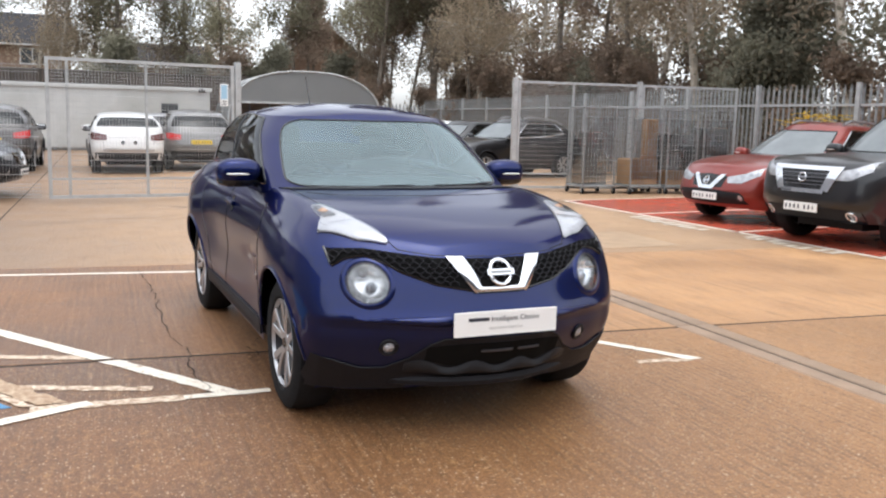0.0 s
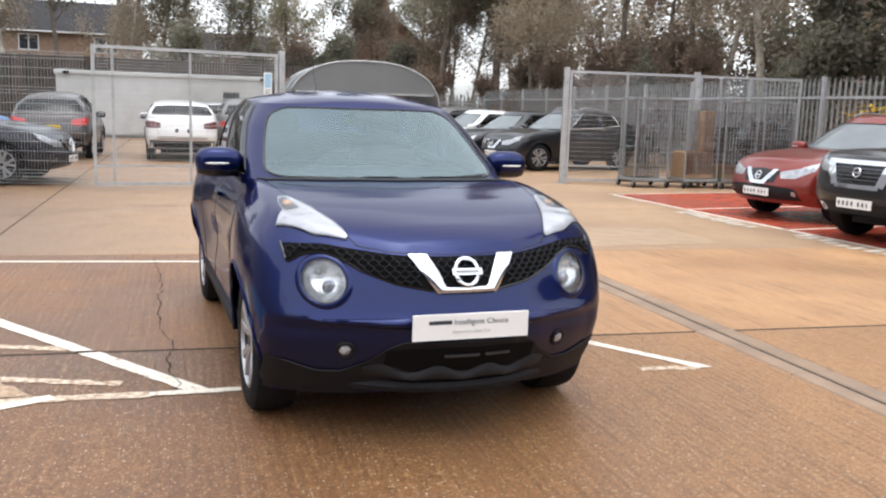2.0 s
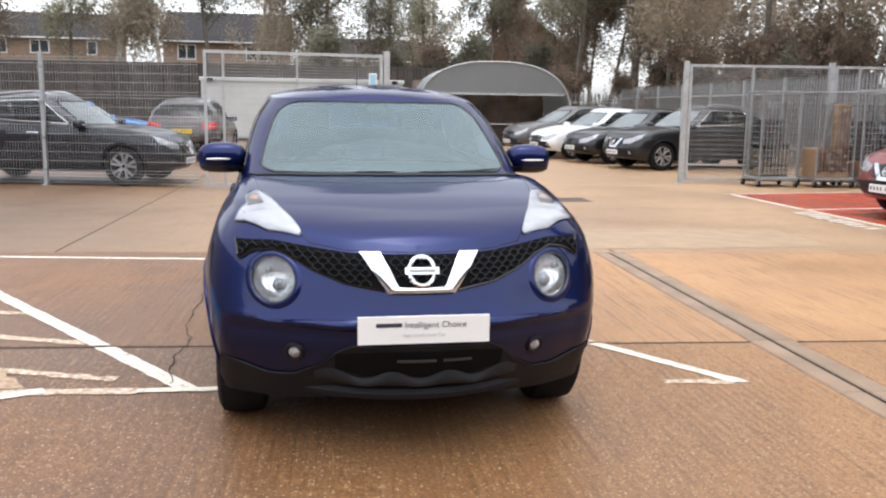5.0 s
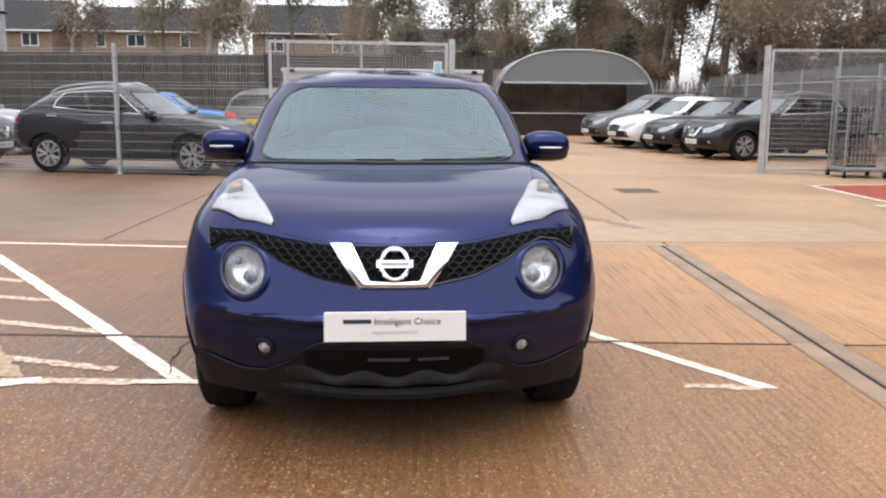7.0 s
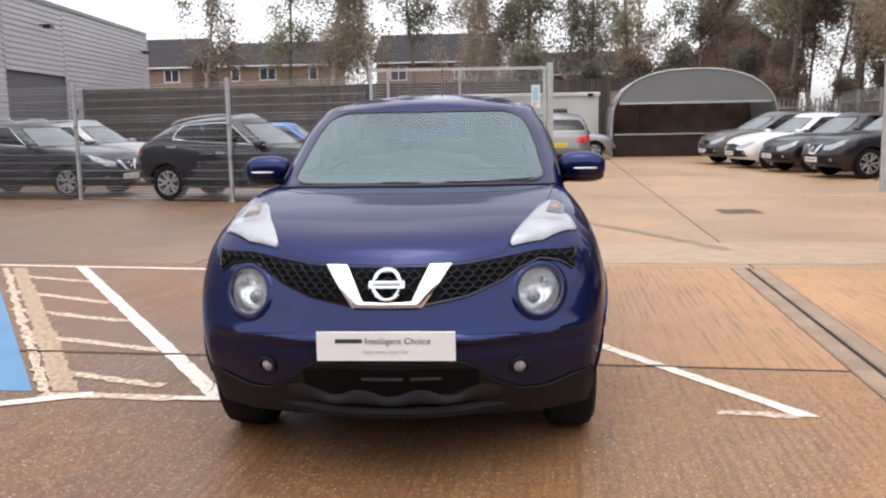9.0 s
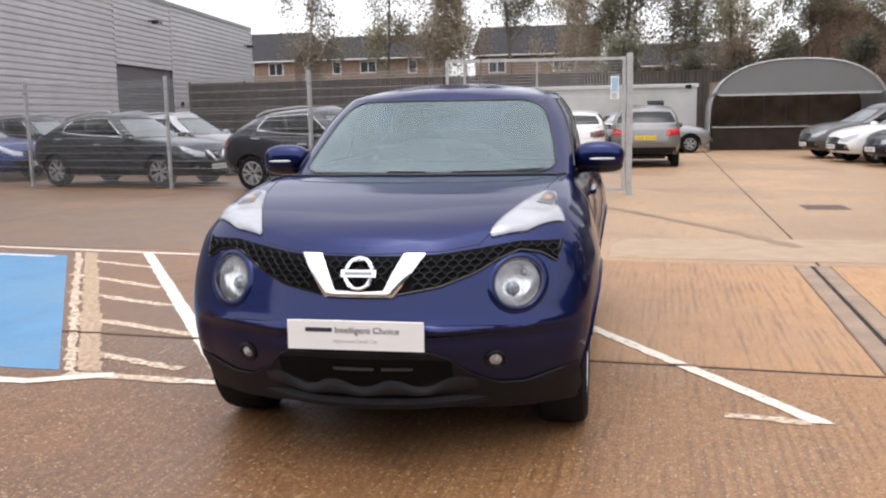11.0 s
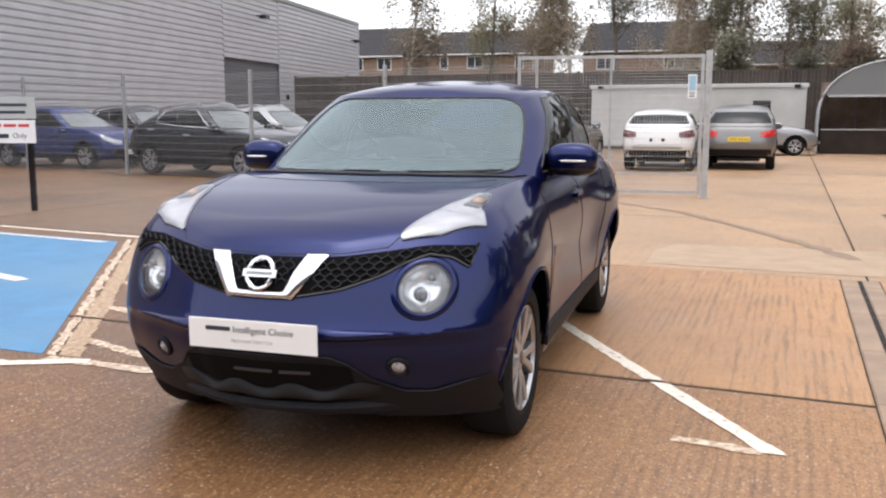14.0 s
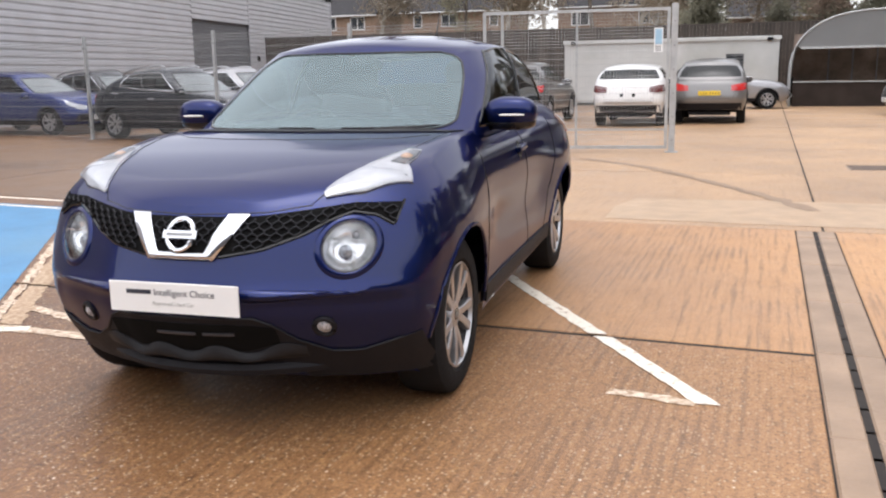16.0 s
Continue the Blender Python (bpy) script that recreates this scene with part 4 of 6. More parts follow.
class Skin:
    """Lays thin pieces onto a car's surface."""

    def __init__(self, *shapes):
        v, f = [], []
        for s in shapes:
            n = len(v)
            v += [Vector(p) for p in s.v]
            f += [tuple(n + i for i in q) for q in s.f]
        self.tree = BVHTree.FromPolygons(v, f)

    def hit(self, a, b, side):
        if side == "front":
            o, d = Vector((a, -4, b)), Vector((0, 1, 0))
        elif side == "rear":
            o, d = Vector((a, 9, b)), Vector((0, -1, 0))
        elif side == "top":
            o, d = Vector((a, b, 4)), Vector((0, 0, -1))
        else:
            s = 1 if side == "left" else -1
            o, d = Vector((4 * s, a, b)), Vector((-s, 0, 0))
        p, n, _, _ = self.tree.ray_cast(o, d)
        if p is None:
            q = {"front": (a, -0.7, b), "rear": (a, 3.2, b), "top": (a, b, 1.0)}.get(side, ((0.85 if side == "left" else -0.85), a, b))
            p, n, _, _ = self.tree.find_nearest(Vector(q))
        if n.dot(d) > 0:
            n = -n
        return p, n, d

    def band(self, A, B, side, off=0.004, thick=0.02, n=24, m=8, bulge=0.0, shape=None):
        """A patch between two lines of 2D points, laid on the surface and given thickness."""
        A, B = resample(np.array(A, float), n + 1), resample(np.array(B, float), n + 1)
        s = shape or Shape()
        outer, inner = [], []
        for i in range(n + 1):
            ro, ri = [], []
            for j in range(m + 1):
                q = A[i] + (B[i] - A[i]) * j / m
                p, nr, d = self.hit(q[0], q[1], side)
                k = bulge * (1 - (2 * j / m - 1) ** 2) * (1 - (2 * i / n - 1) ** 4)
                ro.append(p + nr * (off + k))
                ri.append(p - nr * thick)
            outer.append(ro)
            inner.append(ri)
        k0 = len(s.f)
        s.grid(outer)
        face_out(s, k0, self.hit(*(A[n // 2] + B[n // 2]) / 2, side)[2])
        rim_o = [r[0] for r in outer] + outer[-1][1:] + [r[-1] for r in outer[::-1]][1:] + outer[0][::-1][1:-1]
        rim_i = [r[0] for r in inner] + inner[-1][1:] + [r[-1] for r in inner[::-1]][1:] + inner[0][::-1][1:-1]
        s.grid([rim_o, rim_i], closed=True)
        return s

    def disc(self, cx, cz, r, side, off=0.004, thick=0.02, n=28, m=5, bulge=0.0, sx=1.0):
        s, rows, rim = Shape(), [], []
        for j in range(m + 1):
            k = j / m
            row = []
            for i in range(n):
                a = 2 * math.pi * i / n
                p, nr, d = self.hit(cx + sx * r * k * math.cos(a), cz + r * k * math.sin(a), side)
                row.append(p + nr * (off + bulge * (1 - k * k)))
                if j == m:
                    rim.append(p - nr * thick)
            rows.append(row)
        s.grid(rows + [rim], closed=True)
        face_out(s, 0, self.hit(cx, cz, side)[2])
        return s

    def ring(self, cx, cz, r, side, tube, off=0.0, n=32, sx=1.0):
        pts = []
        for i in range(n):
            a = 2 * math.pi * i / n
            p, nr, d = self.hit(cx + sx * r * math.cos(a), cz + r * math.sin(a), side)
            pts.append(p + nr * off)
        return Shape().tube(pts, tube, 8, closed=True)

    def seam(self, pts, side, r=0.0035, off=-0.001, n=30, closed=False):
        q = resample(np.array(pts, float), n)
        line_ = []
        for a, b in q:
            p, nr, d = self.hit(a, b, side)
            line_.append(p + nr * off)
        return Shape().tube(line_, r, 5, closed=closed)


WHEELS = {}


def wheel_parts(radius, rim_mat, spokes, twin, width=0.215):
    key = (radius, rim_mat.name, spokes, twin)
    if key in WHEELS:
        return WHEELS[key]
    R, rr, h = radius, radius * 0.655, width / 2
    tyre = Shape().lathe([(rr, -h * 0.8), (rr + 0.02, -h * 0.98), (R - 0.035, -h), (R - 0.008, -h * 0.84), (R, -h * 0.6), (R, h * 0.6), (R - 0.008, h * 0.84), (R - 0.035, h), (rr + 0.02, h * 0.98), (rr, h * 0.8)], 48)
    barrel = Shape().lathe([(rr * 0.95, -h * 0.75), (rr * 0.93, -h * 0.2), (rr * 0.9, h * 0.5)], 48)
    rim = Shape().lathe([(rr * 0.95, -h * 0.8), (rr, -h * 0.86), (rr + 0.006, -h * 0.92), (rr - 0.002, -h * 0.95), (rr * 0.975, -h * 0.9), (rr * 0.955, -h * 0.78)], 48)
    rim.lathe([(0.0, -h * 0.80), (0.03, -h * 0.82), (0.055, -h * 0.78), (0.066, -h * 0.5), (0.066, h * 0.1)], 20)
    for i in range(spokes):
        a0 = 2 * math.pi * i / spokes
        for da in ((-0.21, 0.21) if twin else (0.0,)):
            wi, wo = (0.015, 0.021) if twin else (0.03, 0.045)
            rows = []
            for r_, w_, x_, t_ in ((0.045, wi, -h * 0.76, a0 + da * 0.6), (rr * 0.5, (wi + wo) / 2, -h * 0.86, a0 + da * 0.95), (rr * 0.97, wo, -h * 0.92, a0 + da * 1.2)):
                u = Vector((0, math.cos(t_), math.sin(t_)))
                v = Vector((0, -math.sin(t_), math.cos(t_)))
                rows.append([Vector((x_ + 0.035, 0, 0)) + u * r_ - v * w_, Vector((x_ + 0.004, 0, 0)) + u * r_ - v * w_, Vector((x_, 0, 0)) + u * r_ - v * w_ * 0.75,
                             Vector((x_, 0, 0)) + u * r_ + v * w_ * 0.75, Vector((x_ + 0.004, 0, 0)) + u * r_ + v * w_, Vector((x_ + 0.035, 0, 0)) + u * r_ + v * w_])
            rim.grid(rows)
    hub = Shape().lathe([(0.0, -h * 0.85), (0.026, -h * 0.85), (0.03, -h * 0.76)], 16)
    disc = Shape().lathe([(0.06, -h * 0.1), (rr * 0.78, -h * 0.1), (rr * 0.78, 0.0), (rr * 0.9, 0.01), (rr * 0.9, 0.05), (0.0, 0.05)], 32)
    WHEELS[key] = (tyre.mesh("tyre", RUBBER, True), rim.mesh("rim", rim_mat, True), hub.mesh("hub_cap", GLOSS_BLACK, True), disc.mesh("brake_disc", PLASTIC, True), barrel.mesh("rim_barrel", ALLOY_DARK, True))
    return WHEELS[key]


def add_wheels(car, half_track, axles, radius, rim_mat, spokes=5, twin=True):
    meshes = wheel_parts(radius, rim_mat, spokes, twin)
    k = 0
    for ya in axles:
        for s in (-1, 1):
            wh = new("wheel")
            wh.parent = car
            k += 1
            wh.matrix_basis = pose(s * half_track, ya, radius, 25 * k, 0, 0) if s < 0 else pose(s * half_track, ya, radius, 25 * k, 0, 180)
            for me in meshes:
                o = new(me.name, me)
                o.parent = wh


def make_car(m, label, sp, paint_mat, category="car", group="parked cars", glass=DARK_GLASS, hero=False):
    """A parked car facing -y from its front axle."""
    car = thing("car", m, label, category, group)
    wb, R = sp["wheelbase"], sp["radius"]
    shell = Shape().grid(mirrored(car_shell(sp)))
    full = Shape().add(shell.v, shell.f)
    skin = Skin(full)
    cut_arches(shell, (0.0, wb), R + sp.get("arch_gap", 0.055), R, skin)
    for hx, hz, hr in sp.get("holes", ()):
        shell.f = [f for f in shell.f if not (sum(shell.v[i][1] for i in f) / len(f) < -0.35 and
                   math.hypot(abs(sum(shell.v[i][0] for i in f) / len(f)) - hx, sum(shell.v[i][2] for i in f) / len(f) - hz) < hr)]
    part("body", shell, paint_mat, car, smooth=True, angle=50)

    # cabin
    zb, zr = curve_of(sp["shoulder"]), curve_of(sp["roof"])
    gf, gr = curve_of(sp["screen"]), curve_of(sp["back"])
    gw = curve_of(sp["cabin_half"])
    cols = sp.get("cabin_cols", (12, 6, 28, 6, 8))
    U = sp.get("cabin_levels", 14)
    rows = []
    for i in range(U + 1):
        u = i / U
        half = plan_half(gf(u), gr(u), sp["screen_plan"], sp["back_plan"], gw(u), cols)
        half = [(x * (1 - sp.get("cabin_taper", 0.0) * smooth01((y - 1.2) / 1.6)), y) for x, y in half]
        rows.append([(x, y, lerp(zb(y) - 0.03, zr(y) - 0.05 * (abs(x) / gw(u)) ** 2.5, u**sp.get("level_power", 0.92))) for x, y in half])
    if sp.get("round_screen"):              # the screen's corners are rounded
        flat = [[Vector(p) for p in r] for r in rows]
        jc = cols[0] + 2

        def between_points(i, j):
            i0, j0 = min(U - 1, int(i)), int(j)
            return flat[i0][j0].lerp(flat[i0][j0 + 1], j - j0).lerp(flat[i0 + 1][j0].lerp(flat[i0 + 1][j0 + 1], j - j0), i - i0)
        for ic, di in zip(sp["glass_levels"], (1, -1)):
            for a, b, u, v in ((0, 0, 0.88, 0.88), (0, 1, 0.46, 1.4), (1, 0, 1.4, 0.46), (0, 2, 0.14, 2.1), (2, 0, 2.1, 0.14), (1, 1, 1.5, 1.5)):
                rows[ic + di * a][jc - b] = tuple(between_points(ic + di * u, jc - v))
    # roof
    top = rows[-1]
    roof_rows = [top]
    for i in range(1, 9):
        s = 1 - i / 8
        roof_rows.append([(x * s, y, zr(y) - 0.05 * (abs(x * s) / gw(1)) ** 2.5 + 0.02 * (1 - s * s) * smooth01(x / 0.4)) for x, y, z in top])
    c1, c2, c3, c4 = cols[0], cols[0] + cols[1], sum(cols[:3]), sum(cols[:4])
    n = sum(cols)
    u0, u1 = sp.get("glass_levels", (2, U - 2))
    frame, screen, side_panes, rear_pane = Shape(), Shape(), [Shape(), Shape()], Shape()
    split = c2 + round(cols[2] * sp.get("pillar", 0.5))
    qsplit = c3 - sp.get("rear_pillar", 2)
    door_from = c2 - sp.get("thin_pillar", 0)
    regions = {"screen": (0, c1 + 2), "door1": (door_from, split), "door2": (split + 1, qsplit), "rear": (c4 - 1, n)}
    for i in range(U):
        for j in range(n):
            quad = [rows[i][j], rows[i][j + 1], rows[i + 1][j + 1], rows[i + 1][j]]
            kind = None
            if u0 <= i < u1:
                for nm, (a, b) in regions.items():
                    if a <= j < b:
                        kind = nm
            for s in (1, -1):
                pts = [(s * x, y, z) for x, y, z in quad]
                if s < 0:
                    pts = pts[::-1]
                dest = {None: frame, "screen": screen, "rear": rear_pane}.get(kind)
                if kind in ("door1", "door2"):
                    dest = side_panes[0 if s < 0 else 1]
                dest.add(pts, [(0, 1, 2, 3)])
    for r in range(8):
        for j in range(n):
            for s in (1, -1):
                frame.add([(s * p[0], p[1], p[2]) for p in (roof_rows[r][j], roof_rows[r][j + 1], roof_rows[r + 1][j + 1], roof_rows[r + 1][j])], [(0, 1, 2, 3)])
    for s in [frame, screen, rear_pane] + side_panes:
        weld(s)
    part("roof_frame", frame, paint_mat, car, smooth=True, angle=50)
    part("windscreen", screen, glass if hero else SCREEN_GLASS, car, smooth=True)
    part("rear_window", rear_pane, glass, car, smooth=True)
    for s in side_panes:
        part("side_window", s, DARK_GLASS, car, smooth=True)

    def loop(a, b, s):
        pts = [rows[u0][j] for j in range(a, b + 1)] + [rows[i][b] for i in range(u0 + 1, u1 + 1)] + [rows[u1][j] for j in range(b - 1, a - 1, -1)] + [rows[i][a] for i in range(u1 - 1, u0, -1)]
        return [(s * x, y, z) for x, y, z in pts]
    seal = 0.007 if hero else 0.013
    w0 = [rows[u0][j] for j in range(0, c1 + 3)] + [rows[i][c1 + 2] for i in range(u0 + 1, u1 + 1)] + [rows[u1][j] for j in range(c1 + 1, -1, -1)]
    part("screen_seal", Shape().tube(w0 + [(-x, y, z) for x, y, z in w0[::-1]][1:-1], seal, 6, closed=True), GLOSS_BLACK, car, smooth=True)
    for s in (1, -1):
        for nm in ("door1", "door2"):
            a, b = regions[nm]
            part("window_seal", Shape().tube(loop(a, b, s), seal, 6, closed=True), GLOSS_BLACK, car, smooth=True)
        if sp.get("chrome_line"):
            a, b = regions["door1"][0], regions["door2"][1]
            part("chrome_strip", Shape().tube([(p[0] + s * 0.008, p[1], p[2]) for p in loop(a, b, s)], 0.014, 6, closed=True), CHROME, car, smooth=True)
        if sp.get("rails"):
            pts = [(s * (gw(1) - 0.06), y, zr(y) + (0.035 if 0 < k < 8 else -0.01)) for k, y in enumerate([lerp(gf(1) + 0.25, gr(1) - 0.15, i / 8) for i in range(9)])]
            part("roof_rail", Shape().tube(pts, 0.022, 6), ALLOY, car, smooth=True)

    # underside, arches, wheels
    part("underbody", Shape().box(-0.5, -sp["front"] + 0.55, 0.22, 0.5, wb + sp["rear"] - 0.3, 0.3).box(-0.78, 0.45, 0.24, 0.78, wb - 0.45, 0.3), PLASTIC, car)
    # wheelhouses
    for ya in (0.0, wb):
        for s in (1, -1):
            rad = R + 0.05
            arc = [(ya + rad * math.cos(a), R + rad * math.sin(a)) for a in [math.pi * (0.1 + 0.8 * i / 15) for i in range(16)]]
            part("wheelhouse", Shape().grid([[(s * 0.50, y, z) for y, z in arc], [(s * (sp["half"] - 0.06), y, z) for y, z in arc]]).add([(s * 0.5, y, z) for y, z in arc], [tuple(range(16))]), PLASTIC, car)
            lip, arc_span = [], sp.get("lip_span", 1.16)
            for i in range(25):
                a = math.pi * (i / 24) * arc_span + (1 - arc_span) / 2 * math.pi
                p, nr, d = skin.hit(ya + (rad + 0.004) * math.cos(a), max(0.24, R + (rad + 0.004) * math.sin(a)), "left" if s > 0 else "right")
                lip.append(p)
            part("arch_lip", Shape().tube(lip, sp.get("lip", 0.022), 6), PLASTIC if sp.get("plastic_arch", True) else paint_mat, car, smooth=True)
    add_wheels(car, sp["half"] - 0.115, (0.0, wb), R, sp.get("rim", ALLOY), sp.get("spokes", 5), sp.get("twin", True))

    # mirrors
    my, mz = sp["mirror"]
    for s in (1, -1):
        mirror(car, s, my, mz, sp["half"] * 0.88, paint_mat)
    GLASS_SKIN[car.name] = Skin(screen)
    return car, skin


GLASS_SKIN = {}


def weld(s):
    """Merges equal points of a shape."""
    seen, remap, v = {}, [], []
    for p in s.v:
        k = (round(p[0], 5), round(p[1], 5), round(p[2], 5))
        if k not in seen:
            seen[k] = len(v)
            v.append(p)
        remap.append(seen[k])
    faces = []
    for f in s.f:
        q = []
        for i in f:
            if remap[i] not in q:
                q.append(remap[i])
        if len(q) > 2:
            faces.append(tuple(q))
    s.v, s.f = v, faces
    return s


def blob(cx, cy, cz, rx, ry, rz, e=0.6, nu=16, nv=24):
    """A rounded box: a superellipsoid."""
    def sg(v, k):
        return math.copysign(abs(v) ** k, v)
    rows = []
    for i in range(nu + 1):
        a = -math.pi / 2 + math.pi * i / nu
        rows.append([(cx + rx * sg(math.cos(a), e) * sg(math.cos(b), e), cy + ry * sg(math.cos(a), e) * sg(math.sin(b), e), cz + rz * sg(math.sin(a), e))
                     for b in [2 * math.pi * j / nv for j in range(nv)]])
    return Shape().grid(rows, closed=True)


def mirror(car, s, my, mz, x0, paint_mat):
    cx = s * (x0 + 0.125)
    case = part("wing_mirror", blob(cx, my, mz, 0.130, 0.080, 0.080, 0.75), paint_mat, car, smooth=True)
    part("mirror_base", Shape().bar((s * (x0 - 0.06), my + 0.02, mz - 0.085), (s * (x0 + 0.09), my, mz - 0.045), 0.09, 0.05), GLOSS_BLACK, case)
    part("mirror_lower", blob(cx, my + 0.004, mz - 0.045, 0.124, 0.077, 0.042, 0.75), GLOSS_BLACK, case, smooth=True)
    part("mirror_glass", Shape().slab(cx - 0.1, my + 0.076, mz - 0.05, cx + 0.1, my + 0.085, mz + 0.05, 0.002), CHROME, case)
    part("indicator", blob(cx + s * 0.012, my - 0.063, mz - 0.008, 0.072, 0.024, 0.007, 0.8, 8, 16), PLATE_WHITE, case, "white indicator strip", smooth=True)


SMALL_SUV = dict(front=0.9, wheelbase=2.62, rear=0.85, half=0.89, radius=0.34, flare=0.02, waist=0.02,
                 nose=[(-0.35, 0.02), (0, 0), (0.35, 0.02), (0.65, 0.08), (0.85, 0.18), (0.95, 0.29), (1, 0.48)], tail=[(-0.6, 0.04), (0, 0), (0.6, 0.04), (0.85, 0.12), (0.95, 0.22), (1, 0.42)],
                 screen_plan=[(-0.4, 0.03), (0, 0), (0.4, 0.03), (0.7, 0.10), (0.88, 0.19), (0.96, 0.28), (1, 0.42)], back_plan=[(-0.6, 0.04), (0, 0), (0.6, 0.04), (0.85, 0.1), (0.95, 0.18), (1, 0.34)],
                 shoulder=[(-0.9, 0.78), (-0.5, 0.89), (0.3, 1.0), (0.9, 1.01), (1.9, 1.05), (2.75, 1.15), (3.45, 1.09)],
                 sill=[(-0.9, 0.28), (-0.4, 0.24), (0.5, 0.27), (2.2, 0.28), (3.4, 0.36)],
                 width_by_level=[(0, 0.93), (0.3, 0.99), (0.7, 1.0), (0.9, 0.975), (1, 0.93)],
                 nose_by_level=[(0, 0.12), (0.35, 0.0), (0.75, 0.05), (0.95, 0.12), (1, 0.2)],
                 tail_by_level=[(0, 0.14), (0.35, 0.0), (0.8, 0.06), (1, 0.16)],
                 crown=[(-0.9, 0.02), (-0.4, 0.06), (0.4, 0.05), (1.2, 0.02), (3.4, 0.02)],
                 roof=[(0.4, 1.36), (1.0, 1.52), (1.6, 1.59), (2.3, 1.565), (3.1, 1.46)],
                 screen=[(0, 0.42), (0.5, 0.78), (1, 1.2)], back=[(0, 3.35), (0.5, 3.18), (1, 2.95)],
                 cabin_half=[(0, 0.82), (0.4, 0.78), (1, 0.58)], mirror=(0.72, 1.06), pillar=0.46)
HATCH = dict(SMALL_SUV, front=0.85, wheelbase=2.55, rear=0.7, half=0.87, radius=0.31,
             shoulder=[(-0.85, 0.7), (-0.5, 0.80), (0.3, 0.93), (0.9, 0.94), (1.9, 0.98), (2.6, 1.04), (3.2, 1.0)],
             roof=[(0.4, 1.25), (1.0, 1.41), (1.6, 1.48), (2.4, 1.45), (3.1, 1.34)], back=[(0, 3.18), (0.5, 3.0), (1, 2.72)],
             mirror=(0.68, 0.98))
PICKUP = dict(SMALL_SUV, front=0.93, wheelbase=3.15, rear=1.2, half=0.925, radius=0.38,
              shoulder=[(-0.93, 1.0), (-0.5, 1.09), (0.4, 1.13), (1.0, 1.14), (4.3, 1.16)],
              sill=[(-0.9, 0.36), (-0.4, 0.34), (0.5, 0.38), (3.0, 0.4), (4.3, 0.5)],
              nose_by_level=[(0, 0.14), (0.3, 0.0), (0.8, 0.03), (0.95, 0.06), (1, 0.12)],
              roof=[(0.4, 1.5), (1.0, 1.7), (1.6, 1.81), (2.4, 1.8), (2.8, 1.78)], screen=[(0, 0.5), (0.5, 0.8), (1, 1.15)], back=[(0, 2.6), (1, 2.45)],
              mirror=(0.75, 1.2), pillar=0.5)


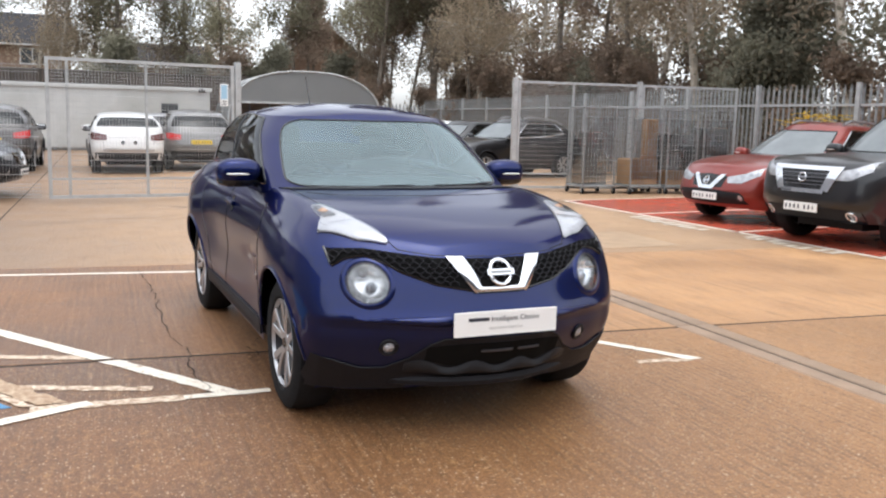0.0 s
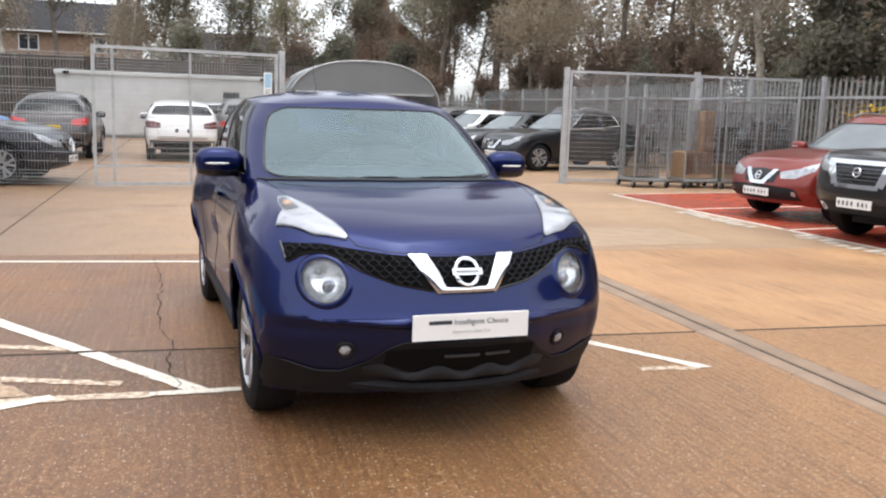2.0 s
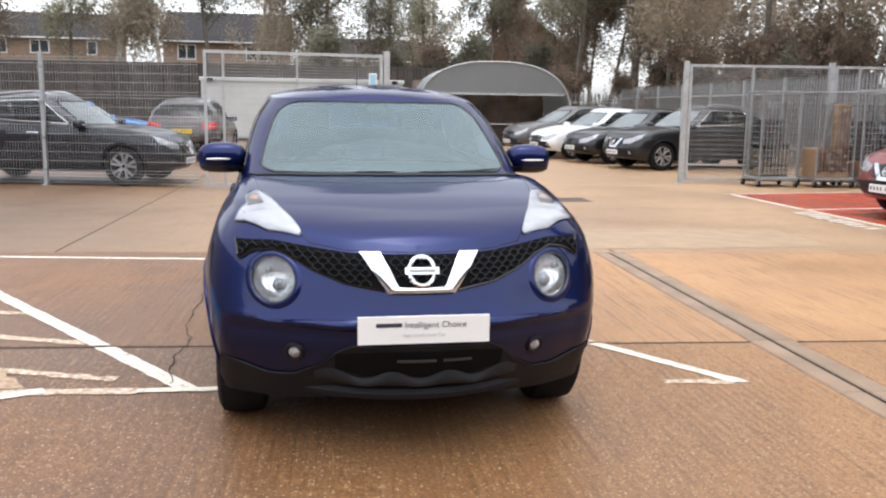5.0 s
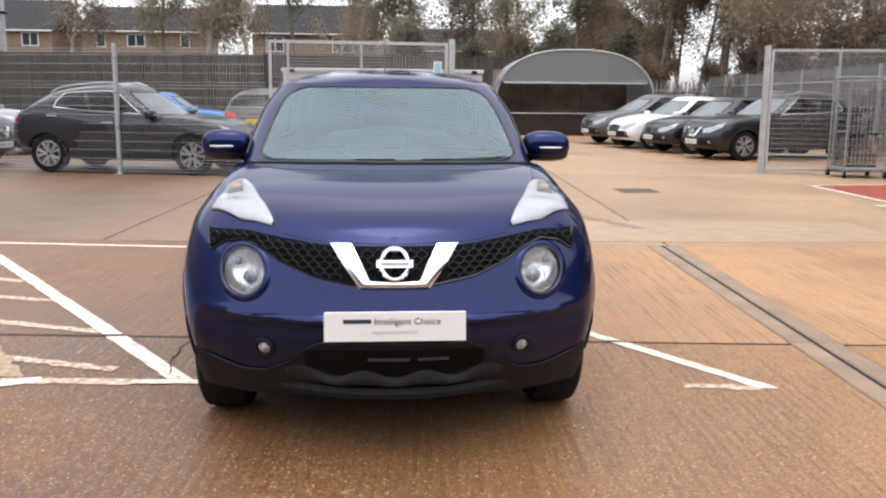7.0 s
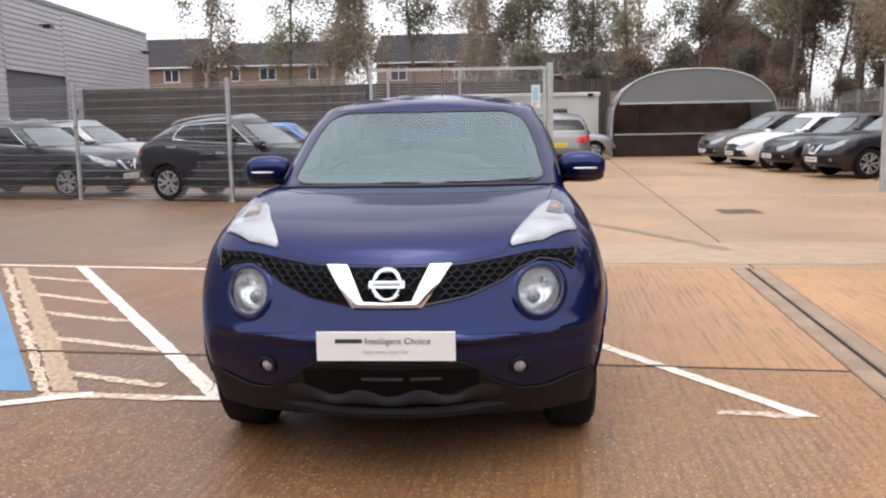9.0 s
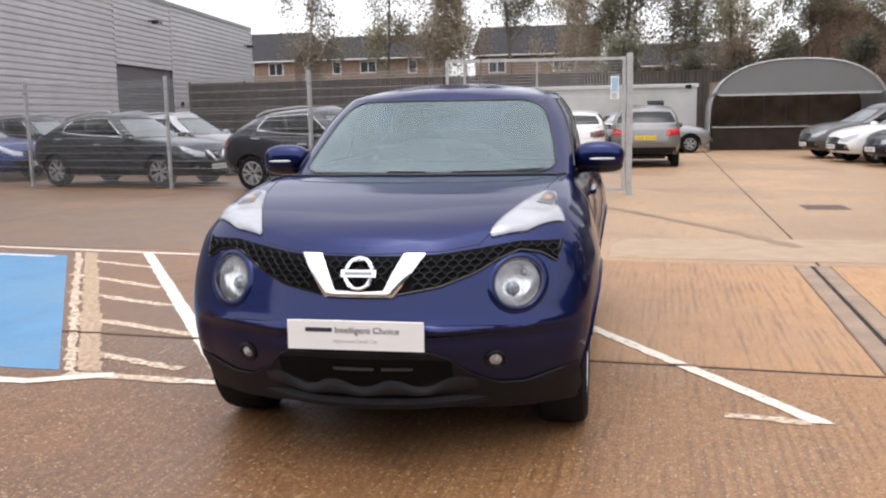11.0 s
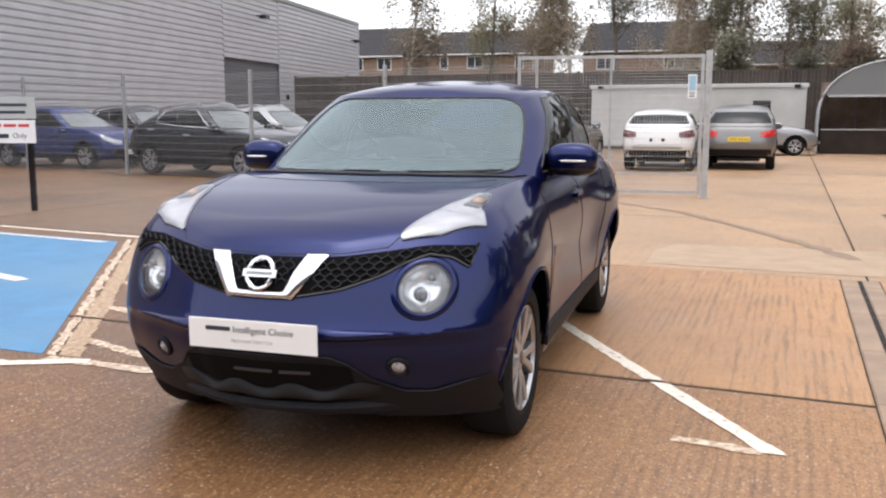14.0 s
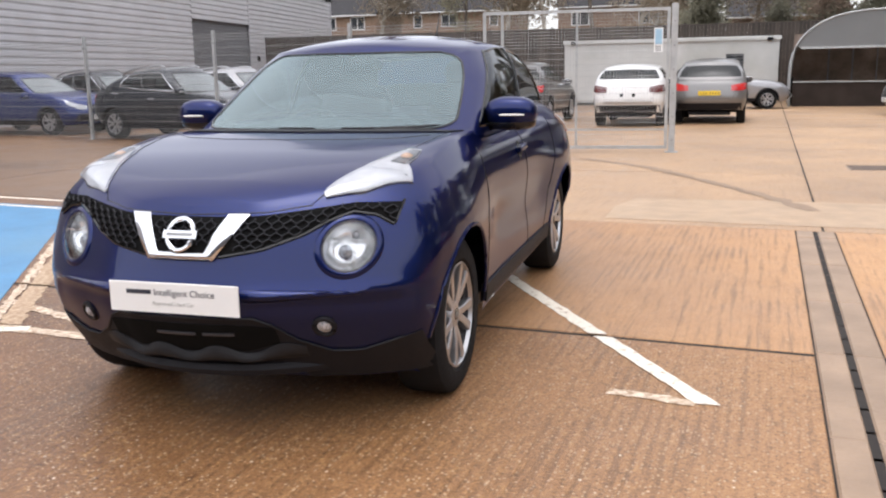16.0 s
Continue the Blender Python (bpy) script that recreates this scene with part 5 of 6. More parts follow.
def face_details(car, skin, sp, kind, plate=True, rear=True):
    """Lamps, grille, plates, bumpers and seams of a parked car."""
    zs = curve_of(sp["shoulder"])
    zf = zs(-sp["front"])
    h = sp["half"]
    for s in (1, -1):
        part("headlamp", skin.band([(s * 0.36, zf - 0.06), (s * 0.62, zf + 0.0), (s * 0.80, zf + 0.10)], [(s * 0.40, zf - 0.15), (s * 0.62, zf - 0.14), (s * 0.81, zf - 0.02)], "front", 0.006, 0.02, 14, 5), CAR_LAMP, car, smooth=True)
        part("fog_lamp", skin.disc(s * 0.62, 0.42, 0.035, "front", 0.004), CAR_LAMP, car, smooth=True)
        part("fog_recess", skin.ring(s * 0.62, 0.42, 0.05, "front", 0.012), PLASTIC if kind != "pickup" else CHROME, car, smooth=True)
        part("tail_lamp", skin.band([(s * 0.5, zf + 0.16), (s * 0.72, zf + 0.2), (s * 0.84, zf + 0.22)], [(s * 0.5, zf + 0.04), (s * 0.72, zf + 0.03), (s * 0.84, zf + 0.06)], "rear", 0.012, 0.02, 12, 5), sp.get("tail_mat", TAIL_RED), car, smooth=True)
        side = "left" if s > 0 else "right"
        wb = sp["wheelbase"]
        for y in (0.62, wb * 0.5 + 0.38):
            part("door_gap", skin.seam([(y, 0.36), (y - 0.02, zs(y) - 0.06)], side), GLOSS_BLACK, car)
        for y in (wb * 0.5 + 0.2, wb - 0.12):
            part("door_handle", skin.band([(y - 0.1, zs(y) - 0.12), (y + 0.1, zs(y) - 0.115)], [(y - 0.1, zs(y) - 0.145), (y + 0.1, zs(y) - 0.14)], side, 0.022, 0.01, 8, 3), CHROME if sp.get("chrome_line") else GLOSS_BLACK, car, smooth=True)
        part("sill_trim", skin.band([(0.38, 0.36), (wb - 0.38, 0.37)], [(0.38, 0.26), (wb - 0.38, 0.28)], side, 0.012, 0.02, 16, 3), PLASTIC, car, smooth=True)
    part("lower_grille", skin.band([(-0.62, 0.5), (0, 0.53), (0.62, 0.5)], [(-0.7, 0.33), (0, 0.31), (0.7, 0.33)], "front", 0.005, 0.03, 20, 5), PLASTIC, car, smooth=True)
    part("grille", skin.band([(-0.36, zf - 0.05), (0, zf - 0.02), (0.36, zf - 0.05)], [(-0.3, zf - 0.22), (0, zf - 0.24), (0.3, zf - 0.22)], "front", 0.004, 0.03, 16, 5), GLOSS_BLACK, car, smooth=True)
    if kind == "v":
        for s in (1, -1):
            part("chrome_v", skin.band([(s * 0.33, zf - 0.03), (s * 0.14, zf - 0.25)], [(s * 0.24, zf - 0.03), (s * 0.06, zf - 0.22)], "front", 0.018, 0.02, 8, 3), CHROME, car, smooth=True)
        part("chrome_v", skin.band([(-0.15, zf - 0.25), (0.15, zf - 0.25)], [(-0.1, zf - 0.2), (0.1, zf - 0.2)], "front", 0.018, 0.02, 8, 3), CHROME, car, smooth=True)
    elif kind == "pickup":
        for k in range(4):
            part("grille_bar", skin.band([(-0.36, zf - 0.07 - 0.045 * k), (0.36, zf - 0.07 - 0.045 * k)], [(-0.36, zf - 0.085 - 0.045 * k), (0.36, zf - 0.085 - 0.045 * k)], "front", 0.016, 0.02, 10, 2), ALLOY_DARK, car)
        for s in (1, -1):
            part("chrome_surround", skin.band([(s * 0.52, zf - 0.0), (s * 0.38, zf - 0.3)], [(s * 0.38, zf - 0.0), (s * 0.28, zf - 0.27)], "front", 0.03, 0.02, 8, 3), CHROME, car, smooth=True)
        part("chrome_surround", skin.band([(-0.42, zf - 0.0), (0.42, zf - 0.0)], [(-0.42, zf - 0.04), (0.42, zf - 0.04)], "front", 0.03, 0.02, 8, 3), CHROME, car, smooth=True)
        part("chrome_surround", skin.band([(-0.32, zf - 0.27), (0.32, zf - 0.27)], [(-0.32, zf - 0.32), (0.32, zf - 0.32)], "front", 0.03, 0.02, 8, 3), CHROME, car, smooth=True)
    if kind != "plain":
        part("badge", skin.ring(0, zf - 0.13, 0.052, "front", 0.009, 0.03), CHROME, car, smooth=True)
        part("badge_bar", skin.band([(-0.062, zf - 0.12), (0.062, zf - 0.12)], [(-0.062, zf - 0.142), (0.062, zf - 0.142)], "front", 0.034, 0.0, 4, 2), CHROME, car)
    if plate:
        plate_on(car, skin, "front", 0.42 if kind != "pickup" else 0.5, PLATE_WHITE)
    if rear:
        if sp.get("rear_plate", True):
            plate_on(car, skin, "rear", zf - 0.02, PLATE_YELLOW)
        else:
            for x in (-0.14, 0.14):
                part("boot_badge", skin.disc(x, zf - 0.02, 0.045, "rear", 0.006), GLOSS_BLACK, car, smooth=True)
            part("skid_plate", skin.band([(-0.6, 0.60), (0.6, 0.60)], [(-0.55, 0.555), (0.55, 0.555)], "rear", 0.014, 0.02, 14, 3), ALLOY, car, smooth=True)
        part("rear_bumper_trim", skin.band([(-0.75, 0.52), (0.75, 0.52)], [(-0.75, 0.36), (0.75, 0.36)], "rear", 0.008, 0.02, 14, 4), PLASTIC, car, smooth=True)
        part("boot_gap", skin.seam([(-0.6, zf + 0.1), (-0.55, 0.62), (0.55, 0.62), (0.6, zf + 0.1)], "rear"), GLOSS_BLACK, car)


def plate_on(car, skin, side, z, mat):
    p, n, d = skin.hit(0, z, side)
    y = p.y + (-0.025 if side == "front" else 0.025)
    s = -1 if side == "front" else 1
    pl = part("number_plate", Shape().slab(-0.26, min(y, y + 0.008), z - 0.055, 0.26, max(y, y + 0.008), z + 0.056, 0.002), mat, car)
    part("plate_bracket", Shape().box(-0.2, min(y, p.y + 0.03 * -s) + 0.0085, z - 0.04, 0.2, max(y, p.y + 0.03 * -s), z + 0.04), PLASTIC, pl)
    for i, (x, w) in enumerate(((-0.2, 0.05), (-0.135, 0.05), (-0.07, 0.05), (-0.005, 0.05), (0.09, 0.05), (0.155, 0.05), (0.215, 0.04))):
        part("print_bar", Shape().box(x - w / 2, y + s * 0.010, z - 0.025, x + w / 2 - 0.028, y + s * 0.0065, z + 0.025), INK, pl)
    return pl


TALL_HATCH = dict(HATCH, wheelbase=2.7, rear=0.85, half=0.885, radius=0.325,
            shoulder=[(-0.85, 0.76), (-0.5, 0.88), (0.3, 1.0), (0.9, 1.01), (2.1, 1.04), (3.0, 1.1), (3.55, 1.02)],
            roof=[(0.3, 1.3), (1.0, 1.47), (1.7, 1.56), (2.5, 1.54), (3.4, 1.4)], screen=[(0, 0.2), (0.5, 0.6), (1, 1.1)], back=[(0, 3.5), (0.5, 3.35), (1, 3.05)])


# ---- the blue crossover ----
COMPACT = dict(SMALL_SUV, front=0.83, wheelbase=2.53, rear=0.775, half=0.842, radius=0.333, flare=0.045, rear_flare=0.06, flare_z=0.68, ledge=0.028, waist=0.02,
            nose=[(-0.3, 0.03), (0, 0), (0.3, 0.03), (0.59, 0.135), (0.81, 0.24), (0.925, 0.325), (0.98, 0.425), (1, 0.56)],
            cols=(34, 14, 70, 10, 14), levels=34,
            shoulder=[(-0.83, 0.82), (-0.55, 0.907), (-0.1, 1.012), (0.4, 1.069), (0.9, 1.062), (1.6, 1.07), (2.4, 1.12), (3.3, 1.04)],
            sill=[(-0.83, 0.28), (-0.45, 0.20), (0.5, 0.26), (2.1, 0.29), (3.3, 0.38)],
            width_by_level=[(0, 0.985), (0.25, 1.0), (0.6, 1.0), (0.85, 0.965), (1, 0.865)],
            nose_by_level=[(0, 0.16), (0.2, 0.06), (0.42, 0.0), (0.7, 0.05), (0.9, 0.10), (1, 0.16)],
            crown=[(-0.8, 0.05), (-0.5, 0.038), (0.0, 0.018), (0.4, 0.014), (1.2, 0.01), (3.3, 0.01)],
            roof=[(0.4, 1.34), (0.9, 1.442), (1.25, 1.506), (1.7, 1.54), (2.4, 1.50), (3.1, 1.40)],
            screen=[(0, 0.30), (0.5, 0.64), (1, 1.03)], thin_pillar=2, round_screen=True, back=[(0, 3.15), (0.5, 2.95), (1, 2.7)],
            cabin_taper=0.09, cabin_half=[(0, 0.765), (0.3, 0.748), (0.7, 0.70), (1, 0.615)], mirror=(0.885, 1.138), cabin_cols=(22, 8, 40, 8, 12), cabin_levels=24, glass_levels=(3, 23),
            holes=((0.58, 0.728, 0.092),), lip=0.009, lip_span=0.98, plastic_arch=False, rim=ALLOY)
hero, hskin = make_car(pose(0, 0, 0), "dark metallic blue compact crossover with round headlamps, wet", COMPACT, BLUE_PAINT, group="display car", glass=WINDSCREEN, hero=True)


def bowl(skin, cx, cz, r, depth):
    """A round reflector sunk behind the surface at (cx, cz)."""
    c, n, _ = skin.hit(cx, cz, "front")
    rows = []
    for k, d in ((1.0, 0.0), (0.97, 0.25), (0.85, 0.6), (0.6, 0.88), (0.3, 1.0), (0.02, 1.0)):
        row = []
        for i in range(28):
            a = 2 * math.pi * i / 28
            p, _, _ = skin.hit(cx + r * math.cos(a), cz + r * math.sin(a), "front")
            row.append(c.lerp(p, k) - n * depth * d)
        rows.append(row)
    return Shape().grid(rows, closed=True)


def annulus(skin, cx, cz, profile):
    """A round trim on the surface; profile: radius and height over it."""
    rows = []
    for r, off in profile:
        row = []
        for i in range(44):
            a = 2 * math.pi * i / 44
            p, n, _ = skin.hit(cx + r * math.cos(a), cz + r * math.sin(a), "front")
            row.append(p + n * off)
        rows.append(row)
    return Shape().grid(rows, closed=True)


def mesh_net(skin, top, bottom, x0, x1, shape, pitch=0.0195, row=0.0195, r=0.0041):
    """A net of zigzag bars between two edges."""
    zt, zb_ = curve_of(top), curve_of(bottom)
    s = 1 if x1 > 0 and x0 >= 0 else -1
    z, k = 0.66, 0
    while z < 0.9:
        run = []
        n = int(abs(x1 - x0) / pitch)
        for i in range(n + 1):
            x = x0 + (x1 - x0) * i / n
            zz = z + (0.0055 if (i + k) % 2 else -0.0055)
            ok = zb_(abs(x)) + 0.004 < zz < zt(abs(x)) - 0.004
            if ok:
                p, nr, _ = skin.hit(x, zz, "front")
                run.append(p + nr * 0.009)
                if (i + k) % 2 and zz + 0.014 < zt(abs(x)):
                    q, nq, _ = skin.hit(x, min(zz + 0.0085, zt(abs(x))), "front")
                    shape.tube([p + nr * 0.009, q + nq * 0.009], r, 5)
            if (not ok or i == n) and len(run) > 1:
                shape.tube(run, r, 5)
            if not ok:
                run = []
        z += row
        k += 1
    return shape


FOG_GLASS = material("fog_lamp_glass", (0.42, 0.44, 0.48), rough=0.12, metal=0.4, var=0.7, scale=110)


def hero_details():
    sk = hskin
    # round headlamps
    for s in (-1, 1):
        lamp = part("headlamp", bowl(sk, s * 0.58, 0.728, 0.09, 0.05), LAMP_SHELL, hero, "round headlamp with a clear lens", smooth=True)
        part("bezel", annulus(sk, s * 0.58, 0.728, ((0.084, -0.012), (0.088, 0.003), (0.094, 0.007), (0.103, 0.006), (0.112, 0.001), (0.118, -0.006))), BLUE_PAINT, lamp, smooth=True)
        part("lamp_rim", sk.ring(s * 0.58, 0.728, 0.087, "front", 0.003, 0.003, 40), ALLOY_DARK, lamp, smooth=True)
        part("lens", sk.disc(s * 0.58, 0.728, 0.087, "front", 0.003, 0.0, 36, 6, 0.016), LENS, lamp, smooth=True)
        c, n, _ = sk.hit(s * 0.58, 0.728, "front")
        q = c - n * 0.028
        part("projector", blob(q.x - s * 0.012, q.y, q.z - 0.018, 0.028, 0.014, 0.028, 1.0, 10, 16), FOG_GLASS, lamp, smooth=True)
        part("projector_ring", Shape().tube([(q.x - s * 0.012 + 0.042 * math.cos(a), q.y - 0.012, q.z - 0.018 + 0.042 * math.sin(a)) for a in [2 * math.pi * i / 24 for i in range(24)]], 0.0025, 6, closed=True), LAMP_SHELL, lamp, smooth=True)
        part("side_bulb", blob(q.x + s * 0.03, q.y + 0.005, q.z + 0.045, 0.016, 0.016, 0.016, 1.0, 8, 12), ALLOY, lamp, smooth=True)
        part("reflector_rib", Shape().bar((q.x - 0.07, q.y, q.z + 0.03), (q.x + 0.07, q.y, q.z + 0.03), 0.006), LAMP_SHELL, lamp)
        # high running lamps on the wings
        light = part("running_lamp", sk.band([(s * 0.465, -0.525), (s * 0.548, -0.315)], [(s * 0.475, -0.532), (s * 0.60, -0.46), (s * 0.738, -0.325)], "top", 0.004, 0.015, 18, 8), LAMP_WHITE, hero, "pale boomerang shaped lamp on the wing", smooth=True)
        back = ([(s * 0.548, -0.315), (s * 0.606, -0.12), (s * 0.640, -0.025)], [(s * 0.738, -0.325), (s * 0.694, -0.235), (s * 0.702, -0.14), (s * 0.688, -0.035)])
        part("reflector", sk.band(*back, "top", 0.004, 0.015, 20, 8), LAMP_WHITE, light, smooth=True)
        part("inner_shade", sk.band([(s * 0.622, -0.225), (s * 0.652, -0.045)], [(s * 0.688, -0.245), (s * 0.698, -0.15), (s * 0.686, -0.045)], "top", 0.008, 0.003, 12, 4), ALLOY_DARK, light, "dark inner shade of the lamp", smooth=True)
        part("lens", sk.band(*back, "top", 0.012, -0.006, 20, 8, 0.012), LENS, light, smooth=True)
        part("lens", sk.band([(s * 0.465, -0.525), (s * 0.548, -0.315)], [(s * 0.475, -0.532), (s * 0.60, -0.46), (s * 0.738, -0.325)], "top", 0.012, -0.006, 18, 8, 0.01), LENS, light, smooth=True)
        part("indicator", sk.disc(s * 0.662, -0.155, 0.024, "top", 0.011, 0.002, bulge=0.010), AMBER, light, "amber indicator", smooth=True)
        part("lamp_gap", sk.seam([(s * 0.465, -0.53), (s * 0.60, -0.465), (s * 0.745, -0.325)], "top", 0.003), GLOSS_BLACK, light)
        # fog lamps
        fog = part("fog_lamp", sk.disc(s * 0.498, 0.442, 0.023, "front", 0.006, 0.004, 20, 4, 0.01), FOG_GLASS, hero, smooth=True)
        part("fog_ring", sk.ring(s * 0.498, 0.442, 0.033, "front", 0.010, 0.002, 24), PLASTIC, fog, smooth=True)
        part("bumper_crease", sk.band([(s * 0.22, 0.605), (s * 0.66, 0.575)], [(s * 0.22, 0.54), (s * 0.66, 0.56)], "front", -0.003, 0.006, 24, 10, 0.013), BLUE_PAINT, hero, smooth=True)

    # mesh grille
    top = [(0.0, 0.836), (0.2, 0.838), (0.3, 0.844), (0.43, 0.858), (0.58, 0.877), (0.735, 0.872)]
    low = [(0.0, 0.70), (0.145, 0.702), (0.30, 0.729), (0.43, 0.775), (0.5, 0.815), (0.58, 0.846), (0.66, 0.832), (0.72, 0.795)]
    for s in (-1, 1):
        g = part("grille", sk.band([(s * x, z) for x, z in top[1:]], [(s * x, z) for x, z in low[1:]], "front", 0.002, 0.02, 40, 6), SLOT, hero, "black mesh grille", smooth=True)
        part("grille_mesh", mesh_net(sk, top, low, s * 0.2, s * 0.72, Shape()), PLASTIC, g, smooth=True)
        part("grille_rim", sk.seam([(s * x, z) for x, z in low[1:]] + [(s * 0.735, 0.876)], "front", 0.006, 0.003, 40), GLOSS_BLACK, g, smooth=True)
    mid = part("badge_grille", sk.band([(-0.2, 0.838), (0.2, 0.838)], [(-0.12, 0.70), (0.12, 0.70)], "front", 0.003, 0.02, 20, 8), SLOT, hero, smooth=True)
    part("grille_mesh", mesh_net(sk, [(0, 0.838), (0.15, 0.838)], [(0, 0.735), (0.09, 0.735), (0.13, 0.81), (0.15, 0.83)], 0.0, 0.14, mesh_net(sk, [(0, 0.838), (0.15, 0.838)], [(0, 0.735), (0.09, 0.735), (0.13, 0.81), (0.15, 0.83)], -0.0, -0.14, Shape())), PLASTIC, mid, smooth=True)
    v = sk.band([(-0.240, 0.842), (-0.185, 0.765), (-0.130, 0.69), (0.130, 0.69), (0.185, 0.765), (0.240, 0.842)],
                [(-0.160, 0.842), (-0.125, 0.785), (-0.092, 0.718), (0.092, 0.718), (0.125, 0.785), (0.160, 0.842)], "front", 0.014, 0.02, 84, 10, 0.010)
    part("chrome_v", v, CHROME, hero, "bright chrome V on the grille", smooth=True, angle=60)
    p, n, _ = sk.hit(0, 0.79, "front")
    badge = part("badge", sk.ring(0, 0.772, 0.05, "front", 0.0095, 0.022, 36), CHROME, hero, "chrome ring badge with a bar", smooth=True)
    part("badge_bar", sk.band([(-0.066, 0.784), (0.066, 0.784)], [(-0.066, 0.76), (0.066, 0.76)], "front", 0.030, -0.015, 8, 4), CHROME, badge, smooth=True)
    part("print_bar", sk.band([(-0.05, 0.777), (0.05, 0.777)], [(-0.05, 0.767), (0.05, 0.767)], "front", 0.0315, -0.030, 8, 1), GALV_DARK, badge)

    # lower bumper
    half = [(0.80, 0.392), (0.74, 0.372), (0.66, 0.348), (0.60, 0.33), (0.5, 0.335), (0.4, 0.39), (0.33, 0.46), (0.27, 0.488), (0.0, 0.495)]
    edge = [(-x, z) for x, z in half] + [(x, z) for x, z in half[::-1]][1:]
    chin = [(-0.82, 0.205), (-0.5, 0.212), (0, 0.235), (0.5, 0.212), (0.82, 0.205)]
    low_b = part("lower_bumper", sk.band(edge, chin, "front", 0.005, 0.03, 70, 6), PLASTIC, hero, "black textured plastic lower bumper", smooth=True)
    part("bumper_line", sk.seam(edge[1:-1], "front", 0.006, 0.004, 80), PLASTIC, low_b, smooth=True)
    part("intake", sk.band([(-0.34, 0.45), (-0.2, 0.468), (0, 0.47), (0.2, 0.468), (0.34, 0.45)], [(-0.34, 0.385), (-0.23, 0.355), (0, 0.35), (0.23, 0.355), (0.34, 0.385)], "front", 0.007, 0.0, 40, 4), SLOT, low_b, "dark lower air intake", smooth=True)
    scallop = [(x, 0.345 + 0.034 * abs(math.sin(x * math.pi / 0.23)) ** 2 + 0.10 * max(0, abs(x) - 0.3)) for x in [-0.42 + 0.84 * i / 60 for i in range(61)]]
    part("skid_lip", sk.band([(x, z) for x, z in scallop], [(x, 0.315 + 0.05 * max(0, abs(x) - 0.3)) for x, z in scallop], "front", 0.010, 0.0, 60, 6, 0.026), LIP_GREY, low_b, "black scalloped lip under the intake", smooth=True)
    for a, b in ((-0.1, 0.055), (0.085, 0.2)):
        part("intake_slat", sk.band([(a, 0.436), (b, 0.436)], [(a, 0.428), (b, 0.428)], "front", 0.014, 0.0, 8, 2), ALLOY_DARK, low_b)
    part("chin", Shape().tube([(x, -0.70 + 0.45 * (abs(x) / 0.72) ** 2.2, 0.268) for x in [-0.72 + 1.44 * i / 24 for i in range(25)]], 0.030, 8), PLASTIC, low_b, smooth=True)

    # show plate
    y = sk.hit(0, 0.565, "front")[0].y - 0.018
    pl = part("show_plate", Shape().slab(-0.26, y, 0.509, 0.26, y + 0.006, 0.620, 0.002), PLATE_WHITE, hero, "white dealer show plate with dark print")
    part("print_bar", Shape().box(-0.190, y - 0.001, 0.576, -0.088, y, 0.592), INK, pl)
    text_mesh("lettering", "Intelligent Choice", 0.0345, INK, pl, pose(-0.078, y - 0.0005, 0.583, 90, 0, 0), "dark printed words", "LEFT")
    text_mesh("lettering", "Approved Used Car", 0.021, SIGN_GREY, pl, pose(0.0, y - 0.0005, 0.543, 90, 0, 0), "pale grey printed words")
    part("plate_bracket", Shape().box(-0.2, y + 0.006, 0.53, 0.2, y + 0.03, 0.60), PLASTIC, pl)

    # bonnet gaps, cowl, wipers
    part("bonnet_gap", sk.seam([(-0.43, 0.872), (-0.295, 0.853), (0, 0.845), (0.295, 0.853), (0.43, 0.872)], "front", 0.0024, 0.0, 40), GLOSS_BLACK, hero)
    for s in (-1, 1):
        part("bonnet_gap", sk.seam([(s * 0.43, -0.576), (s * 0.468, -0.52), (s * 0.545, -0.315), (s * 0.628, -0.06), (s * 0.655, 0.1), (s * 0.69, 0.38)], "top", 0.0024, 0.0, 40), GLOSS_BLACK, hero)
    part("bonnet_gap", sk.seam([(-0.63, 0.27), (-0.52, 0.17), (-0.3, 0.11), (0, 0.09), (0.3, 0.11), (0.52, 0.17), (0.63, 0.27)], "top", 0.0022, 0.0, 40), GLOSS_BLACK, hero)
    part("cowl", sk.band([(-0.67, 0.40), (-0.4, 0.30), (0, 0.265), (0.4, 0.30), (0.67, 0.40)], [(-0.71, 0.54), (-0.4, 0.38), (0, 0.34), (0.4, 0.38), (0.71, 0.54)], "top", 0.006, 0.01, 40, 4), PLASTIC, hero, smooth=True)
    gsk = GLASS_SKIN[hero.name]
    for a, b in (((0.64, 1.094), (0.28, 1.064)), ((0.04, 1.048), (-0.30, 1.052))):
        pts = []
        for i in range(9):
            q = (lerp(a[0], b[0], i / 8), lerp(a[1], b[1], i / 8))
            p, n, _ = gsk.hit(q[0], q[1], "front")
            pts.append(p + n * 0.010)
        part("wiper", Shape().tube(pts, 0.004, 6), GLOSS_BLACK, hero, smooth=True)

    # doors
    for s in (-1, 1):
        side = "left" if s > 0 else "right"
        for pts in ([(0.43, 0.36), (0.41, 0.7), (0.46, 1.0)], [(1.45, 0.36), (1.46, 0.7), (1.43, 1.02)], [(1.95, 0.38), (2.05, 0.62), (2.2, 0.8), (2.25, 1.05)]):
            part("door_gap", sk.seam(pts, side, 0.004), GLOSS_BLACK, hero)
        part("sill_trim", sk.band([(0.40, 0.375), (2.1, 0.385)], [(0.42, 0.285), (2.1, 0.30)], side, 0.010, 0.02, 24, 5, 0.01), PLASTIC, hero, smooth=True)
